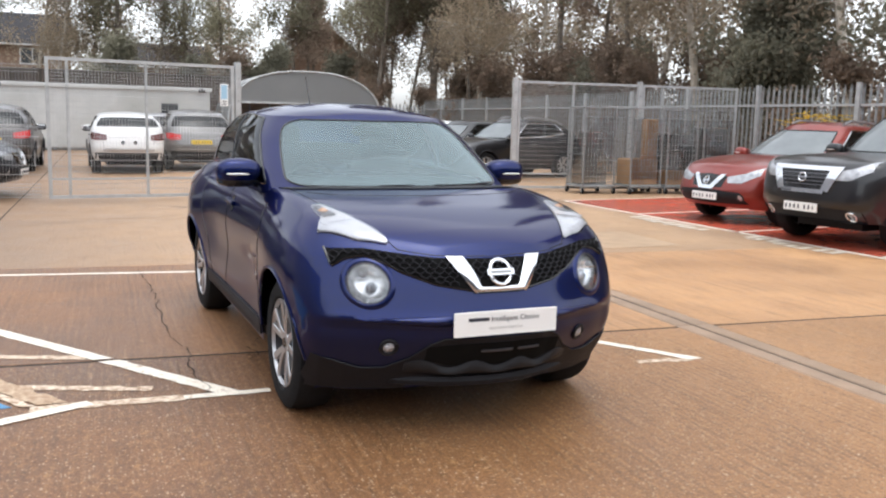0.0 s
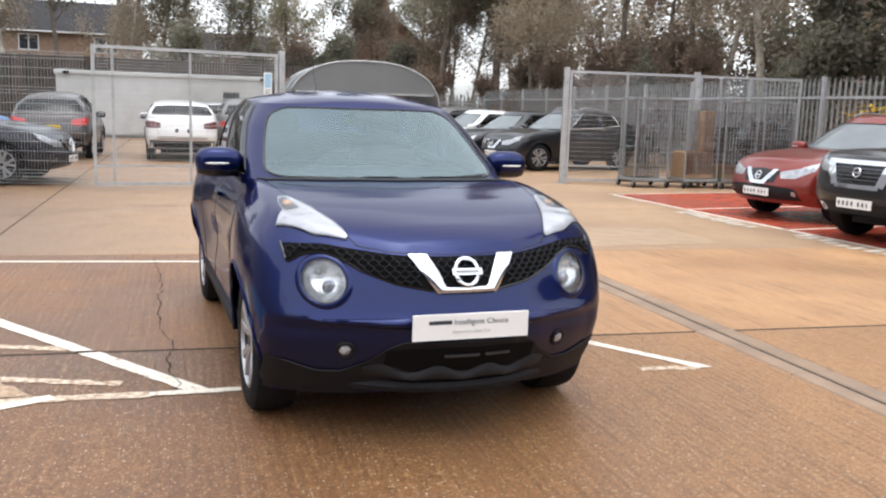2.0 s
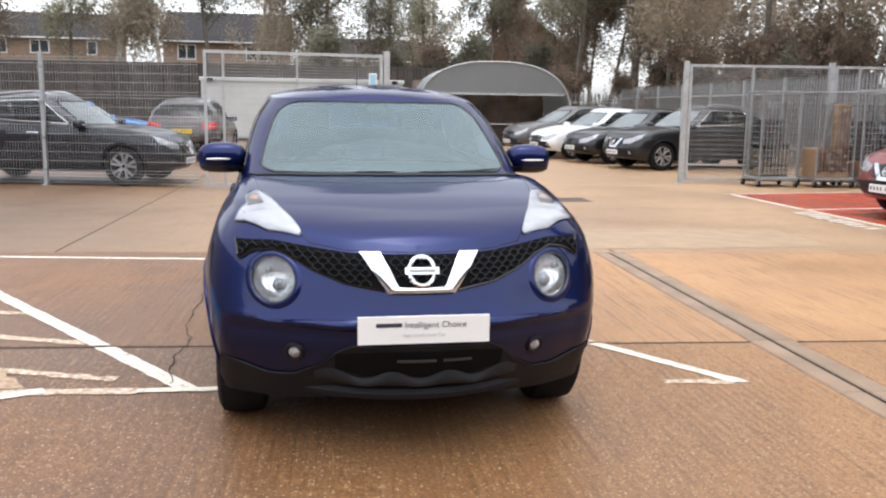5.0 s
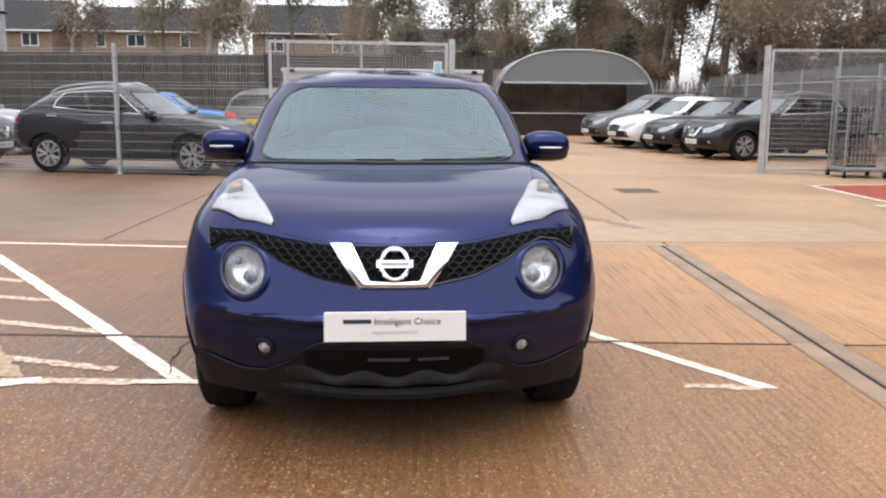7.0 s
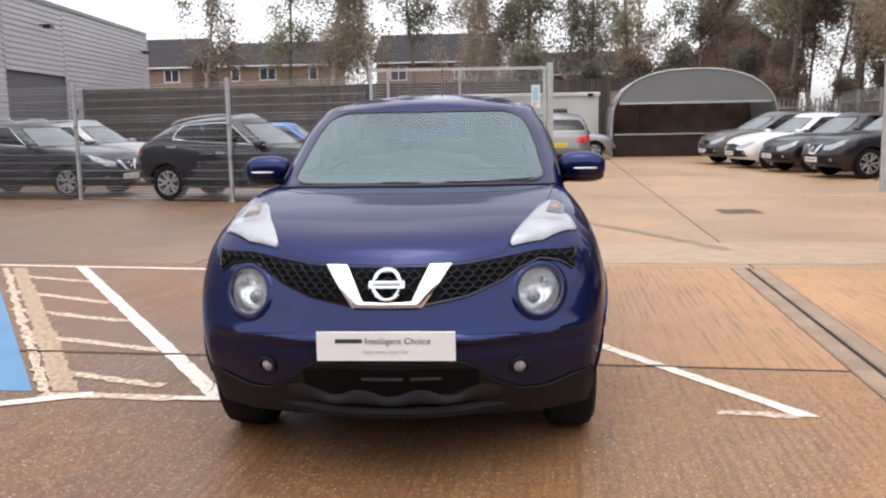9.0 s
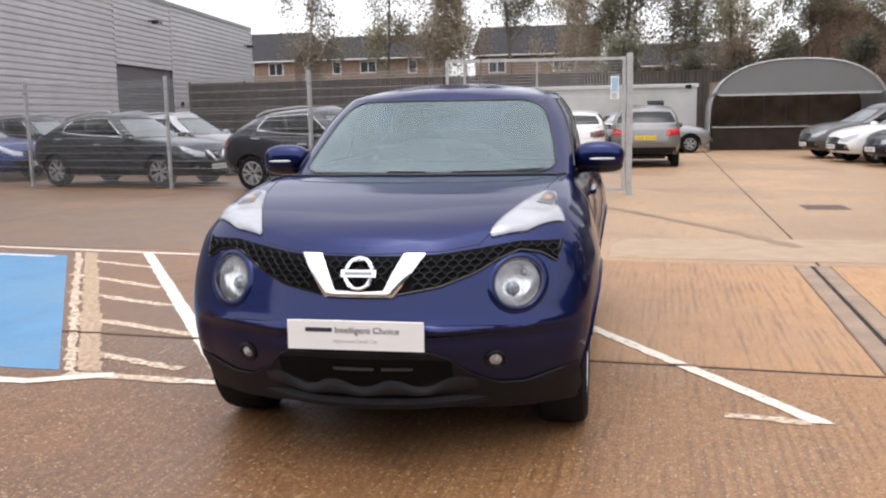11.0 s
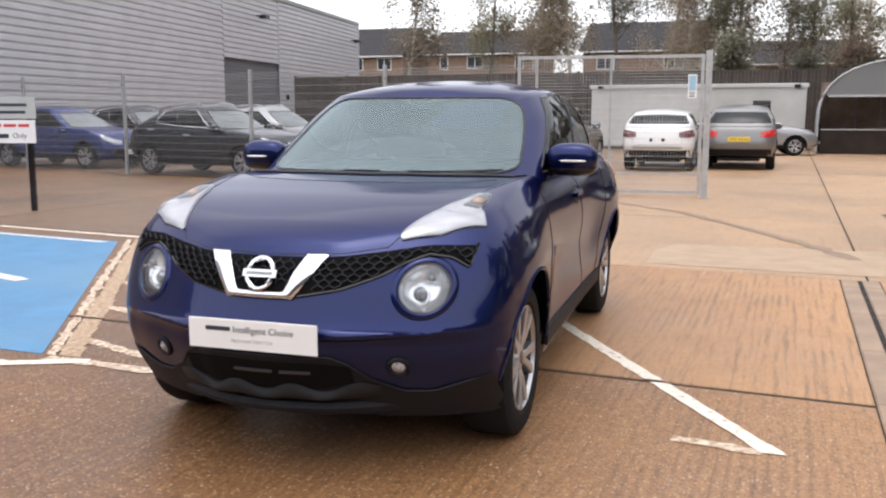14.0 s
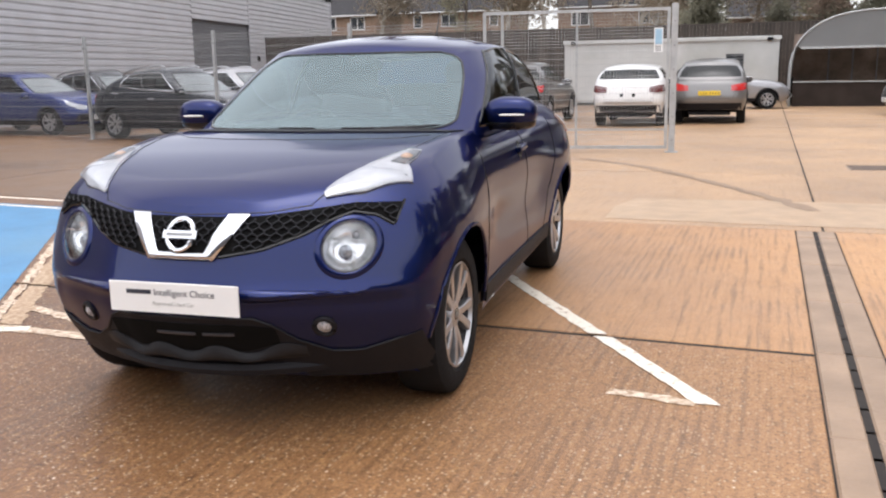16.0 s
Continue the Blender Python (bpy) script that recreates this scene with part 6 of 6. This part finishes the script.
        part("door_handle", sk.band([(1.22, 0.932), (1.41, 0.945)], [(1.22, 0.908), (1.41, 0.918)], side, 0.028, 0.005, 12, 5, 0.006), BLUE_PAINT, hero, smooth=True)
        part("handle_cup", sk.disc(1.31, 0.918, 0.05, side, 0.002, 0.005, 20, 3), GLOSS_BLACK, hero, smooth=True)
        tail = part("tail_lamp", sk.band([(2.84, 1.015), (3.1, 1.0)], [(2.88, 0.92), (3.1, 0.86)], side, 0.012, 0.01, 12, 4), TAIL_RED, hero, smooth=True)
        # the bright glint on the tail lamp, laid on as a pale patch
        part("lamp_tip", sk.band([(2.60, 1.045), (2.835, 1.015)], [(2.66, 1.01), (2.875, 0.925)], side, 0.012, 0.01, 10, 4), LAMP_WHITE, tail, "pale patch painted as the highlight on the tail lamp", smooth=True)
    part("antenna", Shape().tube([(0, 2.45, 1.5), (0, 2.62, 1.78)], 0.006, 6, r2=0.003), GLOSS_BLACK, hero)
    plate_on(hero, sk, "rear", 0.78, PLATE_YELLOW)

    # cabin inside
    part("dashboard", blob(0, 0.86, 0.98, 0.68, 0.28, 0.13, 0.5), SEAT, hero, "dark dashboard", smooth=True)
    part("steering_wheel", Shape().tube([(-0.36 + 0.18 * math.cos(a), 1.15 + 0.07 * math.sin(a), 1.0 + 0.165 * math.sin(a)) for a in [2 * math.pi * i / 28 for i in range(28)]], 0.015, 8, closed=True).bar((-0.53, 1.15, 1.0), (-0.19, 1.15, 1.0), 0.05, 0.03), SEAT, hero, smooth=True)
    for x in (-0.36, 0.36):
        seat = part("front_seat", blob(x, 1.62, 0.62, 0.25, 0.27, 0.1, 0.5), SEAT, hero, smooth=True)
        part("seat_back", blob(x, 1.9, 0.95, 0.24, 0.09, 0.34, 0.55), SEAT, seat, smooth=True)
        part("headrest", blob(x, 1.94, 1.33, 0.13, 0.055, 0.09, 0.6), SEAT, seat, smooth=True)
    part("rear_seat", blob(0, 2.6, 0.85, 0.62, 0.16, 0.42, 0.4), SEAT, hero, smooth=True)
    part("mirror_mount", blob(0, 1.08, 1.385, 0.12, 0.03, 0.04, 0.7), GLOSS_BLACK, hero, "inside mirror", smooth=True)
    part("sensor_cover", blob(0, 1.06, 1.42, 0.06, 0.06, 0.03, 0.7), GLOSS_BLACK, hero, smooth=True)


hero_details()


# ---- parked cars ----
GREY_PAINT = paint("dark_grey_metallic_paint", (0.012, 0.0125, 0.020), 0.3)
BLACK_PAINT = paint("black_metallic_paint", (0.008, 0.008, 0.010), 0.3)
TEAL_PAINT = paint("dark_green_black_paint", (0.006, 0.0095, 0.017), 0.3)
SILVER_PAINT = paint("silver_metallic_paint", (0.30, 0.30, 0.31), 0.6)
WHITE_PAINT = paint("white_paint", (0.75, 0.75, 0.74), 0.0)
RED_PAINT = paint("dark_red_metallic_paint", (0.20, 0.020, 0.011), 0.35)
NAVY_PAINT = paint("navy_blue_paint", (0.010, 0.025, 0.14), 0.35)
SKY_PAINT = paint("bright_blue_paint", (0.04, 0.16, 0.42), 0.3)
BRONZE_PAINT = paint("grey_bronze_paint", (0.085, 0.078, 0.075), 0.5)

WARM_PAINT = paint("warm_grey_metallic_paint", (0.20, 0.195, 0.19), 0.5)
SLIM_TAIL = material("dark_red_tail_lens", (0.10, 0.012, 0.012), rough=0.15, coat=1.0, var=0.05)
CROSSOVER = dict(SMALL_SUV, rear_pillar=5, roof=[(0.4, 1.36), (1.0, 1.5), (1.6, 1.575), (2.3, 1.53), (3.1, 1.37)], chrome_line=True, rails=True, rim=ALLOY)


def parked(x, y, heading, label, sp, mat, kind="v", **kw):
    """heading: degrees from facing -y, anticlockwise."""
    car, skin = make_car(pose(x, y, 0, 0, 0, heading), label, sp, mat)
    face_details(car, skin, sp, kind, **kw)
    return car


# along the mesh fence, facing +x
parked(-3.1, 12.95, 78, "dark grey crossover with silver roof rails behind the mesh fence", dict(CROSSOVER, wheelbase=2.72), GREY_PAINT)
parked(-8.15, 14.3, 78, "very dark green crossover with chrome window line behind the mesh fence", dict(CROSSOVER, wheelbase=2.8), TEAL_PAINT)
parked(-13.75, 16.1, 84, "navy blue hatchback with bright headlamps behind the mesh fence", TALL_HATCH, NAVY_PAINT, "plain")
# second row against the warehouse
parked(-8.7, 18.2, 84, "silver crossover with roof rails in the second row", CROSSOVER, SILVER_PAINT)
parked(-13.2, 18.6, 84, "dark grey estate with roof rails in the second row", CROSSOVER, GREY_PAINT)
parked(-10.5, 22.0, 84, "silver hatchback far back in the car park", HATCH, SILVER_PAINT, "plain")
parked(-5.2, 25.6, 95, "bright blue hatchback far back in the car park", HATCH, SKY_PAINT, "plain")
# tails towards the camera
parked(-2.8, 22.4, 176, "grey crossover seen from behind with red tail lamps", SMALL_SUV, BRONZE_PAINT)
parked(0.03, 21.8, 179, "white crossover parked tail out beyond the gate", dict(SMALL_SUV, half=0.84, cabin_half=[(0, 0.80), (0.4, 0.76), (1, 0.63)], tail_mat=SLIM_TAIL, rear_plate=False, roof=[(0.4, 1.29), (1.0, 1.42), (1.6, 1.48), (2.3, 1.46), (3.1, 1.39)]), WHITE_PAINT)
parked(1.95, 22.9, 178, "silver grey estate with red tail lamps and a yellow plate", dict(SMALL_SUV, half=0.86, cabin_half=[(0, 0.82), (0.4, 0.78), (1, 0.64)]), WARM_PAINT)
parked(3.6, 29.2, 96, "silver hatchback beside the white cabin", HATCH, SILVER_PAINT, "plain")
# row on the far right, noses towards the gateway
parked(8.35, 17.2, -80, "black crossover with a chrome grille in a row of cars", CROSSOVER, BLACK_PAINT)
parked(8.0, 19.6, -80, "black hatchback in a row of cars", HATCH, BLACK_PAINT, "plain")
parked(7.6, 21.8, -80, "white hatchback in a row of cars", HATCH, WHITE_PAINT, "plain")
parked(7.35, 24.1, -80, "dark grey electric hatchback with tall nose in a row of cars", TALL_HATCH, BRONZE_PAINT, "plain")
# on the red bays
parked(8.35, 6.75, -87, "dark red metallic crossover parked on the red bays", CROSSOVER, RED_PAINT)
parked(7.75, 4.2, -87, "black pickup truck with a chrome framed grille on the red bays", PICKUP, BLACK_PAINT, "pickup")


# ---- trees ----
def tree_meshes(seed, height, spread, bark, leaf, leaves, leaf_size, crown_from=0.3, droop=0.2):
    rnd = random.Random(seed)
    wood, crown = Shape(), Shape()
    tips = []

    def limb(p, d, length, r, depth):
        pts, q = [p], p
        for _ in range(4):
            d = (d + Vector((rnd.gauss(0, 0.14), rnd.gauss(0, 0.14), rnd.gauss(0.02, 0.08) - (droop * 0.25 if depth > 1 else 0)))).normalized()
            q = q + d * (length / 4)
            pts.append(q)
        wood.tube(pts, r, 4 if depth < 2 else 3, r2=r * 0.45)
        if depth >= 2:
            tips.extend(pts[1:])
        if depth < 3:
            for _ in range(4 if depth == 0 else 3):
                i = rnd.randint(1, 4)
                a = rnd.uniform(0, 2 * math.pi)
                side = Vector((math.cos(a), math.sin(a), rnd.uniform(0.1, 0.8))).normalized()
                limb(pts[i], (d * 0.35 + side).normalized(), length * rnd.uniform(0.4, 0.6), r * 0.45, depth + 1)
    trunk, p, d = [Vector((0, 0, -0.1))], Vector((0, 0, -0.1)), Vector((rnd.gauss(0, 0.05), rnd.gauss(0, 0.05), 1)).normalized()
    for i in range(8):
        d = (d + Vector((rnd.gauss(0, 0.05), rnd.gauss(0, 0.05), 0.05))).normalized()
        p = p + d * height / 8
        trunk.append(p)
    r0 = height * 0.0105
    wood.tube(trunk, r0, 8, r2=r0 * 0.15)
    for k in range(int(height * 1.6)):
        f = rnd.uniform(crown_from, 0.97)
        i = min(7, int(f * 8))
        p = trunk[i].lerp(trunk[i + 1], f * 8 - i)
        a = rnd.uniform(0, 2 * math.pi)
        limb(p, Vector((math.cos(a), math.sin(a), rnd.uniform(0.2, 1.0))).normalized(), spread * (1.15 - f) * rnd.uniform(0.7, 1.3), r0 * 0.35 * (1.1 - f), 1)
    for _ in range(leaves):
        p = rnd.choice(tips) + Vector((rnd.gauss(0, 0.22), rnd.gauss(0, 0.22), rnd.gauss(-0.1 * droop, 0.25 + 0.5 * droop)))
        s = leaf_size * rnd.uniform(0.5, 1.3)
        u = Vector((rnd.gauss(0, 1), rnd.gauss(0, 1), rnd.gauss(0, 1))).normalized()
        v = u.cross(Vector((rnd.gauss(0, 1), rnd.gauss(0, 1), rnd.gauss(0, 1)))).normalized()
        crown.add([p - u * s, p + v * s * 0.55, p + u * s, p - v * s * 0.55], [(0, 1, 2, 3)])
    return wood.mesh("trunk", bark, True), crown.mesh("crown", leaf)


KINDS = [tree_meshes(1, 13, 3.2, BARK, LEAF_GREEN, 10500, 0.090, 0.25), tree_meshes(2, 14, 2.6, BIRCH, LEAF_GOLD, 10500, 0.080, 0.3, 0.9),
         tree_meshes(3, 12, 3.4, BARK, LEAF_RUST, 10500, 0.088, 0.22), tree_meshes(4, 15, 2.8, BARK, LEAF_GREEN, 9500, 0.080, 0.35),
         tree_meshes(5, 6, 3.2, BARK, LEAF_HEDGE, 7000, 0.105, 0.05), tree_meshes(6, 5, 3.0, BARK, LEAF_RUST, 6500, 0.105, 0.05)]
TREE_LABELS = ["tall tree with thinning olive leaves", "birch with drooping yellow autumn leaves", "tree with brown autumn leaves",
               "tall slender tree with sparse leaves and bare twigs", "dense dark green undergrowth bush", "dense brown undergrowth bush"]


def plant(kind, x, y, scale, yaw):
    t = thing("tree" if kind < 4 else "bush", pose(x, y, 0, 0, 0, yaw) @ Matrix.Diagonal((scale, scale, scale, 1)), TREE_LABELS[kind], "tree" if kind < 4 else "bush", "trees behind the yard")
    for me in KINDS[kind]:
        o = new(me.name, me)
        o.parent = t


rnd = random.Random(11)
for i in range(26):                                     # along the back
    if i == 8:
        continue
    x = -29 + 1.85 * i + rnd.uniform(-0.9, 0.9)
    if x < -17.0:                                       # the warehouse stands there
        continue
    plant(rnd.choice((0, 1, 1, 1, 2, 3, 3, 3)), x, rnd.uniform(43, 52), rnd.uniform(0.85, 1.15), rnd.uniform(0, 360))
for i in range(19):                                     # a row behind the palisade
    plant(rnd.choice((1, 2, 3, 1, 2)), 17.5 + rnd.uniform(-0.8, 1.5), 1 + 2.5 * i + rnd.uniform(-0.8, 0.8), rnd.uniform(0.85, 1.15), rnd.uniform(0, 360))
for i in range(8):                                      # the wood behind it
    plant(rnd.choice((0, 2, 1, 3)), rnd.uniform(20.5, 26), 3 + 5.6 * i + rnd.uniform(-1, 1), rnd.uniform(0.85, 1.15), rnd.uniform(0, 360))
for i in range(8):                                      # taller ones behind the canopy
    plant(rnd.choice((0, 2, 3, 2)), 12.5 + 1.4 * i + rnd.uniform(-0.6, 0.6), rnd.uniform(40, 47), rnd.uniform(0.8, 1.05), rnd.uniform(0, 360))
for i in range(36):
    plant(rnd.choice((4, 5, 5)), 16 + rnd.uniform(0, 4.5), 1 + 1.05 * i, rnd.uniform(0.5, 0.9), rnd.uniform(0, 360))
for i in range(11):
    plant(rnd.choice((4, 5)), 0.5 + 1.6 * i + rnd.uniform(-0.5, 0.5), rnd.uniform(40, 44), rnd.uniform(0.6, 0.9), rnd.uniform(0, 360))


# ---- sign on its post ----
def bay_sign():
    s = thing("parking_sign", pose(-7.77, 6.71, 0, 0, 0, 20), "grey and white parking notice on a black post", "sign")
    part("post", Shape().box(-0.035, -0.03, 0, 0.035, 0.03, 1.58), GLOSS_BLACK, s)
    part("upper_board", Shape().slab(-0.55, -0.05, 1.3, 0.12, -0.035, 1.6, 0.002), SIGN_GREY, s, "grey sign board")
    part("lower_board", Shape().slab(-0.55, -0.05, 0.96, 0.10, -0.035, 1.28, 0.002), PLATE_WHITE, s, "white sign board with red print")
    for z, a, b in ((1.49, -0.4, 0.0), (1.39, -0.4, -0.02)):
        part("print_bar", Shape().box(a, -0.054, z - 0.02, b, -0.0495, z + 0.02), INK, s)
    for a, b in ((-0.5, -0.36), (-0.33, -0.16), (-0.13, 0.02)):
        part("red_print_bar", Shape().box(a, -0.054, 1.185, b, -0.0495, 1.225), RED_INK, s)
    text_mesh("lettering", "Only", 0.1, INK, s, pose(-0.12, -0.051, 1.06, 90, 0, 0))
    part("print_bar", Shape().box(-0.5, -0.054, 1.03, -0.27, -0.0495, 1.09), INK, s)


bay_sign()


# ---- wire roll cages ----
def roll_cage(m, label, fill):
    c = thing("roll_cage", m, label, "roll cage", "roll cages")
    w, d, h = 0.8, 0.7, 1.82
    part("base", Shape().slab(0, 0, 0.14, w, d, 0.19, 0.01), GALV_DARK, c)
    for x in (0.02, w - 0.02):
        for y in (0.02, d - 0.02):
            part("upright", Shape().tube([(x, y, 0.16), (x, y, h)], 0.016, 6), GALV_DARK, c)
            castor = part("castor", Shape().tube([(x - 0.02, y, 0.06), (x + 0.02, y, 0.06)], 0.06, 12), RUBBER, c)
            part("fork", Shape().box(x - 0.03, y - 0.02, 0.05, x - 0.022, y + 0.02, 0.15).box(x + 0.022, y - 0.02, 0.05, x + 0.03, y + 0.02, 0.15), GALV_DARK, castor)
    for y in (0.02, d - 0.02):
        part("top_rail", Shape().tube([(0.02, y, h), (w - 0.02, y, h)], 0.014, 6), GALV_DARK, c)
    for x in (0.02, w - 0.02):
        part("top_rail", Shape().tube([(x, 0.02, h), (x, d - 0.02, h)], 0.014, 6), GALV_DARK, c)
    g = Shape()
    for i in range(14):
        z = 0.25 + i * 0.115
        for y in (0.02, d - 0.02):
            g.box(0.02, y - 0.003, z, w - 0.02, y + 0.003, z + 0.006)
        for x in (0.02, w - 0.02):
            g.box(x - 0.003, 0.02, z, x + 0.003, d - 0.02, z + 0.006)
    for i in range(10):
        x = 0.06 + i * 0.075
        for y in (0.02, d - 0.02):
            g.box(x - 0.003, y - 0.003, 0.19, x + 0.003, y + 0.003, h)
    part("wire_sides", g, GALV_DARK, c)
    r = random.Random(int(m.translation.x * 100))
    film = [[(0.03 + (w - 0.06) * i / 12 + r.gauss(0, 0.008), 0.06 + r.gauss(0, 0.022), 0.3 + 1.3 * j / 14 + r.gauss(0, 0.012)) for i in range(13)] for j in range(15)]
    wrap = thing("packing_film", m, "crumpled clear plastic film hanging in a roll cage", "packaging")
    part("film_sheet", Shape().grid(film), WRAP, wrap)
    for mat, (x0, y0, z0, x1, y1, z1) in fill:
        f = thing("packing", m, "brown cardboard and clear wrapping stacked in a roll cage", "packaging")
        part("sheet", Shape().slab(x0, y0, z0, x1, y1, z1, 0.02), mat, f)


CB, WR = CARDBOARD, WRAP
roll_cage(pose(8.45, 11.75, 0, 0, 0, -3), "grey wire roll cage holding clear wrapping", [(WR, (0.1, 0.2, 0.2, 0.7, 0.6, 0.85)), (WR, (0.15, 0.1, 0.86, 0.5, 0.5, 1.3))])
roll_cage(pose(9.55, 11.6, 0, 0, 0, -3), "grey wire roll cage holding cardboard", [(CB, (0.05, 0.1, 0.2, 0.75, 0.6, 0.75)), (CB, (0.5, 0.15, 0.76, 0.74, 0.4, 1.6))])
roll_cage(pose(10.42, 11.5, 0, 0, 0, -3), "grey wire roll cage holding flattened boxes", [(CB, (0.08, 0.1, 0.2, 0.7, 0.5, 0.5)), (WR, (0.1, 0.1, 0.51, 0.7, 0.6, 1.3))])
roll_cage(pose(11.3, 11.4, 0, 0, 0, -3), "grey wire roll cage holding clear wrapping", [(WR, (0.1, 0.1, 0.2, 0.7, 0.6, 1.45))])


# yellow tinsel heap seen over the red car's roof
def tinsel():
    t = thing("yellow_tinsel", pose(12.35, 9.3, 0), "heap of shiny yellow strapping on a stack of pallets", "strapping")
    s, r = Shape(), random.Random(5)
    for i in range(90):
        a = Vector((r.uniform(-0.6, 0.6), r.uniform(-0.3, 0.3), r.uniform(1.52, 1.78)))
        b = a + Vector((r.gauss(0.1, 0.12), r.gauss(0, 0.12), r.gauss(0, 0.03)))
        s.bar(a, b, 0.035, 0.01)
    tagged(part("strapping_heap", s, GOLD_FOIL, t), kind="stuff")
    for k in range(9):
        z = 0.16 * k
        part("pallet", Shape().box(-0.6, -0.4, z, 0.6, -0.3, z + 0.14).box(-0.6, 0.3, z, 0.6, 0.4, z + 0.14).box(-0.6, -0.4, z + 0.141, 0.6, 0.4, z + 0.158), TIMBER, t)


tinsel()


# ---- the concrete slabs of the yard, last ----
SHEAR = Matrix(((1, 0, 0, 0), (-0.03, 1, 0, 0), (0, 0, 1, 0), (0, 0, 0, 1)))     # the cross joints are not quite square to the drain


def yard_slabs():
    yard = thing("concrete_yard", YARD, "wet brown brushed concrete yard cast in slabs", "concrete yard", kind="structure")
    near = [-31.0, -23.0, -15.5, -8.0, 2.284, 2.582, 8.4, 14.0, 20.0]
    far = [-31.0, -23.0, -15.5, -8.0, -3.0, 2.5, 8.4, 14.0, 20.0]
    ys = [-14.0, -10.0, -6.0, -2.5, 1.05, 4.57, 8.75, 12.75, 15.6, 18.6, 22.1, 25.6, 29.1, 32.6, 36.1, 39.6]
    rnd = random.Random(4)
    for j in range(len(ys) - 1):
        xs = near if ys[j] < 4 else far
        for i in range(len(xs) - 1):
            if xs is near and i == 4 and ys[j] > -7:
                continue
            gap = 0.006 if ys[j] < 4.2 else 0.009
            g0, g1 = [0.024 if y == 1.05 else 0.012 if y < 4.6 else 0.006 for y in (ys[j], ys[j + 1])]
            part("slab", Shape().slab(xs[i] + gap, ys[j] + g0, -0.12, xs[i + 1] - gap, ys[j + 1] - g1, rnd.uniform(-0.002, 0.001), 0.006, SHEAR), CONCRETE_NEAR if ys[j] < 1 else CONCRETE_MID if ys[j] < 4 else CONCRETE_FAR, yard)
    xs = far
    part("joint_filler", Shape().box(xs[0], ys[0], -0.05, xs[-1], ys[-1], -0.006), SEALANT, yard)


yard_slabs()
